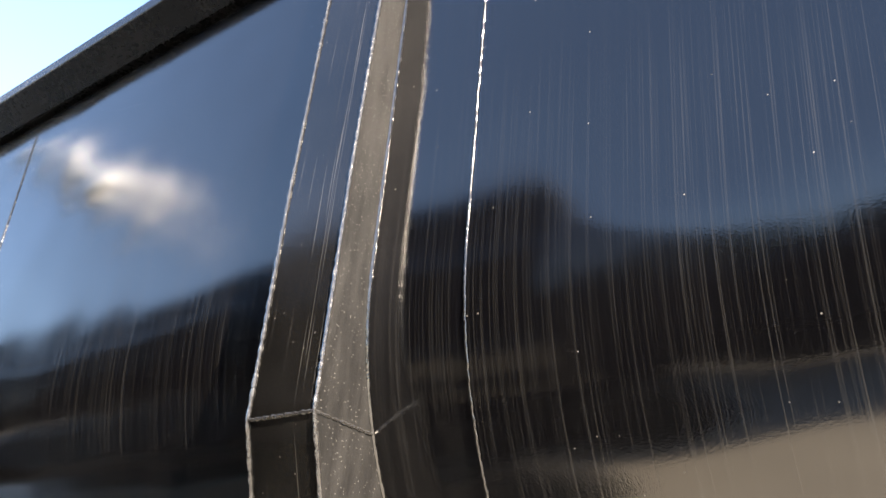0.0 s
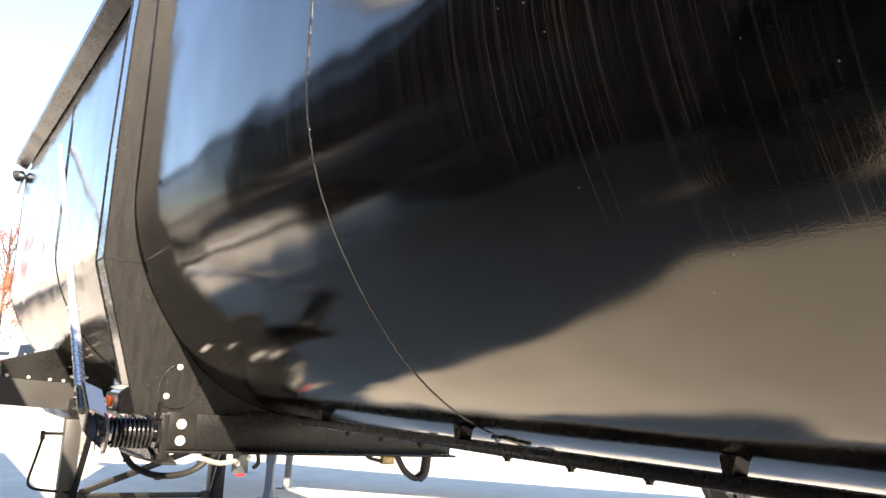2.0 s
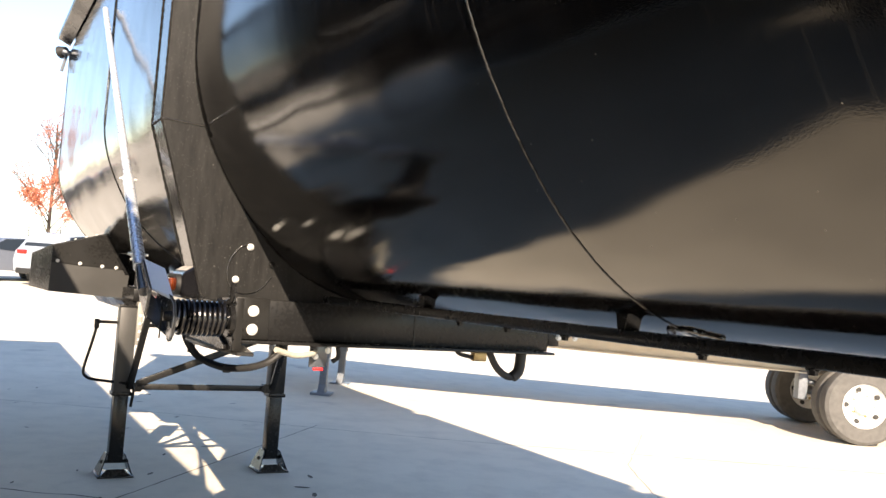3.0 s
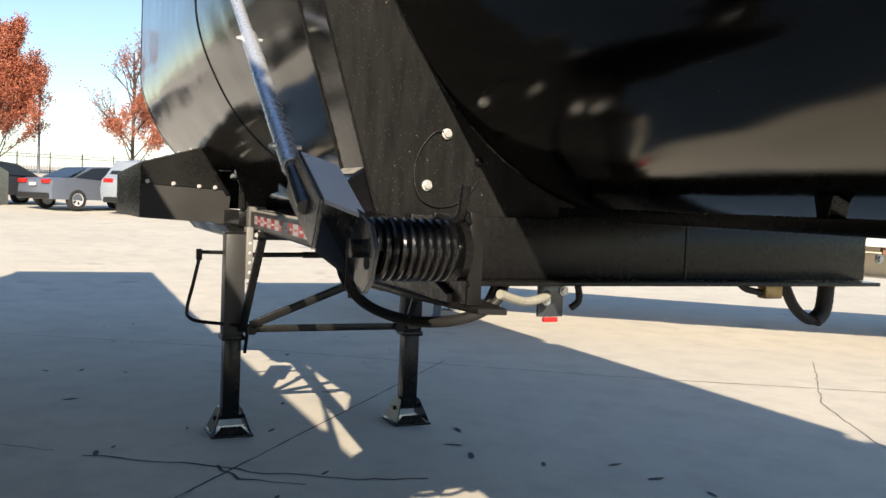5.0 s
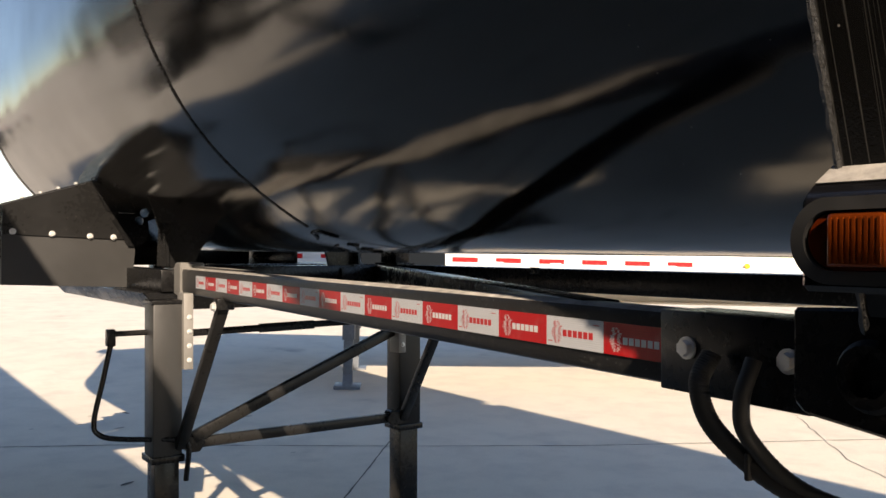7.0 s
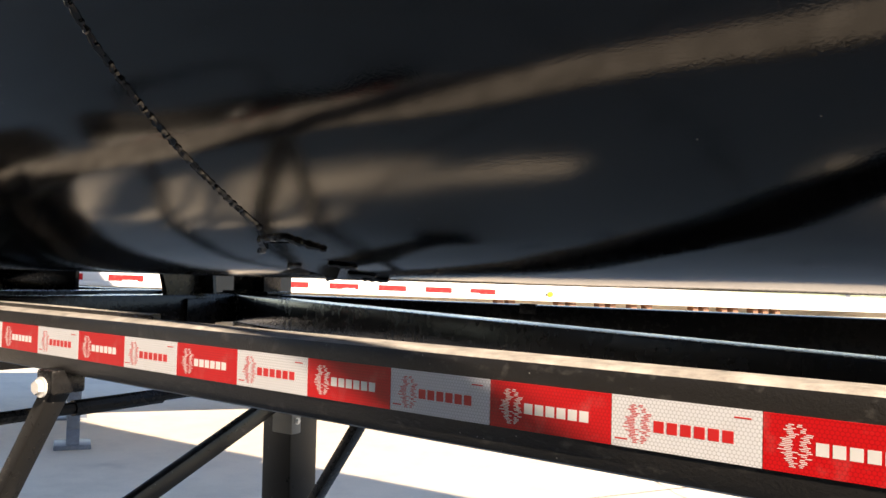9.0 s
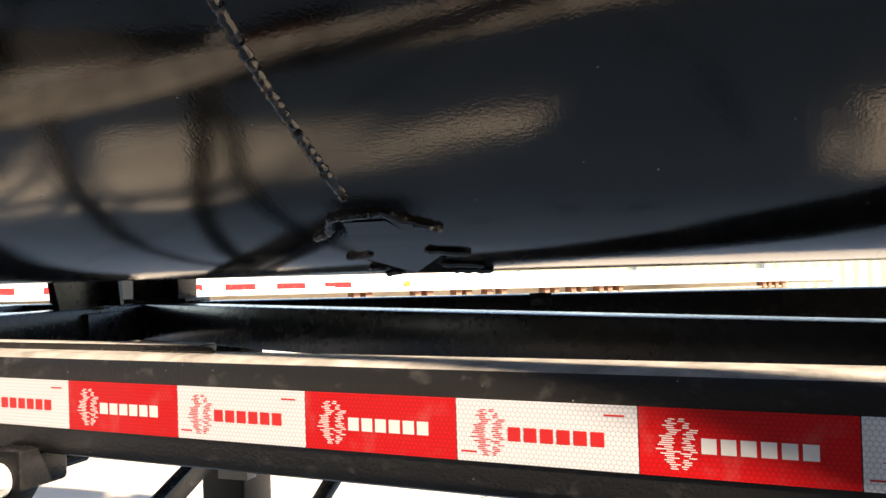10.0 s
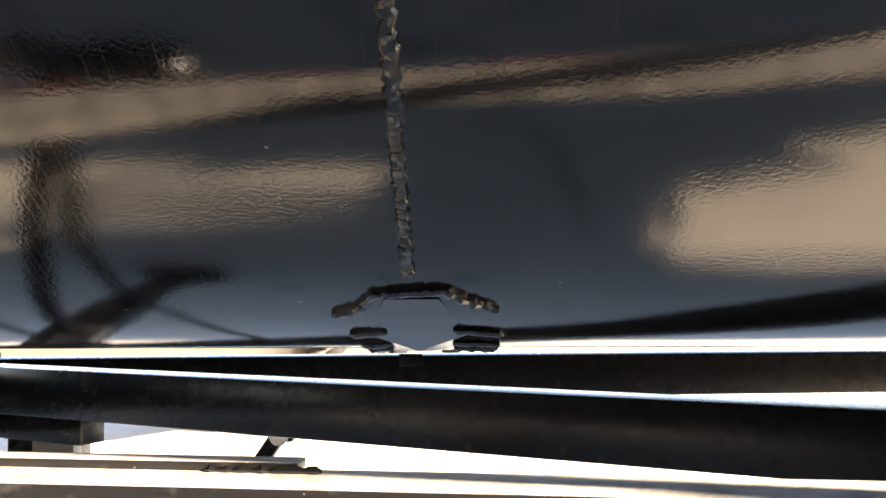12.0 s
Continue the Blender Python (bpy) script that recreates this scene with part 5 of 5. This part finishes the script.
def fence():
    f = new("fence")
    tagged(f, "black picket fence along the car park", "fence", kind="structure")
    steel = plain("fence_steel", (0.02, 0.022, 0.025), 0.5)
    x = -84.0
    bm = bmesh.new()
    picket = bmesh.new()
    y = -40.0
    while y < 30:
        z = ground_z(x, y)
        box((x - 0.012, y - 0.012, z), (x + 0.012, y + 0.012, z + 1.75), 0, picket)
        y += 0.22
    tagged(part("pickets", picket, steel, f, smooth=False), kind="stuff")
    z = ground_z(x, 0)
    for h in (0.25, 1.45, 1.7):
        part("rail", box((x - 0.02, -40, z + h - 0.025), (x + 0.02, 30, z + h + 0.025), 0), steel, f)
    post = None
    for k in range(26):
        at = pose(x, -40 + 2.75 * k, z)
        if post is None:
            post = part("post", box((-0.05, -0.05, 0), (0.05, 0.05, 1.95), 0.01), steel, f, at=at)
        else:
            again(post, f, at)


def tree(at, height, spread, leaf_mats, bare, seed, label):
    rng = random.Random(seed)
    t = new("tree")
    t.matrix_basis = Matrix.Translation(at)
    tagged(t, label, "tree", group="autumn trees by the fence")
    bark = plain("bark", (0.09, 0.07, 0.055), 0.9, spread=0.4, grain=12)
    wood = bmesh.new()
    tips = []

    def limb(p, d, length, r, depth):
        pts = [p]
        wob = 0.04 if depth == 0 else 0.13
        for k in range(4):
            d = (d + Vector((rng.uniform(-wob, wob), rng.uniform(-wob, wob), rng.uniform(0.0, 0.16)))).normalized()
            pts.append(pts[-1] + d * length / 4)
        join(wood, pipe(pts, lambda s: r * (1 - 0.6 * s), 6 if depth else 9))
        if depth >= 1:
            tips.extend((q, depth) for q in pts[1 if depth > 1 else 2:])
        if depth < 3:
            n = 20 if depth == 0 else 4
            for k in range(n):
                f = (0.06 + 0.88 * k / n) if depth == 0 else 0.35 + 0.65 * k / n
                i = min(3, int(f * 4))
                q = pts[i].lerp(pts[i + 1], f * 4 - i)
                a = rng.uniform(0, 2 * math.pi) + k * 2.4
                out = Vector((math.cos(a), math.sin(a), 0))
                nd = (d * rng.uniform(0.8, 1.1) * (0.55 + 0.45 * f) + out * rng.uniform(0.5, 0.85)).normalized()
                share = (0.60 - 0.42 * f) * rng.uniform(0.8, 1.15) if depth == 0 else rng.uniform(0.42, 0.58)
                limb(q, nd, length * share, r * (0.36 if depth == 0 else 0.45), depth + 1)

    limb(Vector((0, 0, 0)), Vector((0, 0, 1)), height * 0.93, height * 0.015, 0)
    part("trunk", wood, bark, t, "grey branching trunk and limbs")
    verts, faces = [], []
    top = height
    for q, depth in tips:
        frac = q.z / top
        count = 34 if depth >= 2 else 12
        if bare:
            keep = (bare + 0.09 * q.y - frac) / 0.22 + 0.5
            count = count if rng.random() < keep else (3 if rng.random() < 0.35 else 0)
        for _ in range(count):
            c = q + Vector((rng.gauss(0, 0.17), rng.gauss(0, 0.17), rng.gauss(-0.02, 0.15))) * spread
            u = Vector((rng.uniform(-1, 1), rng.uniform(-1, 1), rng.uniform(-1, 1))).normalized()
            w = u.orthogonal().normalized()
            s = rng.uniform(0.06, 0.12)
            k = len(verts)
            verts += [c - u * s, c + w * s * 0.6, c + u * s, c - w * s * 0.6]
            faces.append((k, k + 1, k + 2, k + 3))
    me = bpy.data.meshes.new("crown")
    me.from_pydata([tuple(v) for v in verts], [], faces)
    me.materials.append(leaf_mats)
    crown = new("crown", me)
    crown.parent = t
    tagged(crown, "loose crown of red and orange autumn leaves", kind="stuff")
    return t


def street_lamp(at):
    s = new("street_lamp")
    s.matrix_basis = Matrix.Translation(at)
    tagged(s, "tall pale street lamp with a curved arm", "street lamp")
    part("pole", pipe([(0, 0, 0), (0, 0, 7.4)], lambda k: 0.13 - 0.05 * k, 12), GREY_STEEL, s)
    part("head_box", box((-0.15, -0.15, 6.3), (0.15, 0.15, 7.2), 0.03), GREY_STEEL, s)
    part("arm", pipe(smooth_path([(0, 0, 7.2), (0, -0.15, 8.2), (0, -0.45, 8.9), (0, -0.8, 9.2)], 6), 0.06, 8), GREY_STEEL, s)
    part("head", box((-0.15, -1.35, 9.10), (0.15, -0.75, 9.26), 0.04), GREY_STEEL, s)


def far_wall():
    m = plain("green_sheet", (0.50, 0.56, 0.36), 0.5, spread=0.15, grain=2)
    w = new("wall_far")
    tagged(w, "pale green ribbed metal sheet wall", "wall", kind="structure")
    bm = bmesh.new()
    y, prev = 46.0, None
    for k in range(600):
        x = -30 + 0.15 * k
        d = (0.0, 0.0, 0.03, 0.03)[k % 4]
        col = [bm.verts.new((x, y - d, z)) for z in (-1.2, 2.2)]
        if prev:
            bm.faces.new((prev[0], col[0], col[1], prev[1]))
        prev = col
    part("sheet", bm, m, w, smooth=False)
    for k in range(16):
        part("post", box((-31.4 + 6.3 * k, y - 0.12, -1.2), (-31.2 + 6.3 * k, y - 0.06, 2.2), 0), GREY_STEEL, w)
    bm = box((-30, y + 0.06, -1.2), (60, y + 0.3, 2.15), 0)
    part("back", bm, m, w)


def field():
    bm = bmesh.new()
    xs = [-86, -130, -400]
    grid = [[bm.verts.new((x, y, ground_z(max(x, -130), y) + 0.02)) for y in (-300, -40, 40, 300)] for x in xs]
    for a, b in zip(grid, grid[1:]):
        for k in range(3):
            bm.faces.new((a[k], a[k + 1], b[k + 1], b[k]))
    tagged(part("grass_verge", bm, plain("dry_grass", (0.42, 0.36, 0.2), 0.9, spread=0.4, grain=3)), "dry straw-coloured grass verge", "ground", kind="structure")


# ---- putting the place together ----
build_ground()
trailer = tank_trailer()
neighbour = plain_trailer("dark tank trailer parked alongside on the yard")
neighbour.matrix_basis = pose(-1.75, -3.2, 0)
# out of view: added to shade the ground behind the neighbour and darken reflections
third = plain_trailer("unseen dark tank trailer added beyond its twin for shade")
third.matrix_basis = pose(3.0, -6.5, 0)
white_trailer()


def on_ground(x, y):
    return (x, y, ground_z(x, y))


car("grey_sedan", "blue-grey sedan parked in the car park", (0.16, 0.18, 0.22), "sedan", Matrix.Translation(on_ground(-27.0, 0.2)) @ pose(0, 0, 0, 0, 0, 124))
car("silver_crossover", "silver crossover parked beside the sedan", (0.36, 0.40, 0.45), "suv", Matrix.Translation(on_ground(-25.6, 2.55)) @ pose(0, 0, 0, 0, 0, 134))
car("dark_sedan", "dark grey sedan parked in the car park", (0.035, 0.037, 0.042), "sedan", Matrix.Translation(on_ground(-28.5, -3.1)) @ pose(0, 0, 0, 0, 0, 118))
field()
fence()
RED_LEAF = leaf_material("red_leaves", (0.25, 0.062, 0.04), (0.54, 0.20, 0.11))
tree(on_ground(-78, -5.6), 11.8, 1.5, RED_LEAF, 0, 5, "red maple in full autumn colour")
tree(on_ground(-78, 5.2), 12.0, 1.5, RED_LEAF, 0.55, 11, "half-bare maple with orange leaves low down")
street_lamp(on_ground(-80, -2.4))


def tree_line():
    """A belt of dark evergreens along the yard's near side, seen mirrored in the tank."""
    rng = random.Random(31)
    verts, faces = [], []
    for k in range(46):
        cx, cy = -14 + 1.05 * k + rng.uniform(-0.5, 0.5), -27 + rng.uniform(-2.0, 2.0)
        top = rng.uniform(8.5, 12.0)
        for _ in range(330):
            f = rng.random() ** 0.8
            w = (1.0 - f) * 2.1 + 0.15
            a = rng.uniform(0, 2 * math.pi)
            c = Vector((cx + w * math.cos(a), cy + w * math.sin(a), 0.4 + f * top))
            u = Vector((math.cos(a), math.sin(a), rng.uniform(-0.5, 0.1))).normalized()
            v = u.orthogonal().normalized()
            h = rng.uniform(0.25, 0.5)
            i = len(verts)
            verts += [tuple(c - v * h), tuple(c + u * h), tuple(c + v * h), tuple(c - u * h)]
            faces.append((i, i + 1, i + 2, i + 3))
    me = bpy.data.meshes.new("tree_belt")
    me.from_pydata(verts, [], faces)
    me.materials.append(leaf_material("evergreen", (0.025, 0.04, 0.018), (0.05, 0.07, 0.03)))
    tagged(new("tree_belt", me), "far belt of dark evergreen trees", "trees", kind="stuff")


tree_line()
far_wall()


def cloud():
    """One small bank of cloud, far off over the yard."""
    rng = random.Random(21)
    c = Vector((-0.81, -0.40, 0.44)).normalized() * 2600
    bm = bmesh.new()
    for _ in range(26):
        p = c + Vector((rng.gauss(0, 30), rng.gauss(0, 62), rng.gauss(0, 32)))
        bmesh.ops.create_icosphere(bm, subdivisions=3, radius=rng.uniform(35, 75), matrix=Matrix.Translation(p))
    m = plain("cloud_white", (0.95, 0.95, 0.96), 1.0, spread=0.02, grain=0.02)
    ob = part("cloud", bm, m)
    tagged(ob, "small white cloud bank low in the sky", "cloud", kind="structure")


cloud()
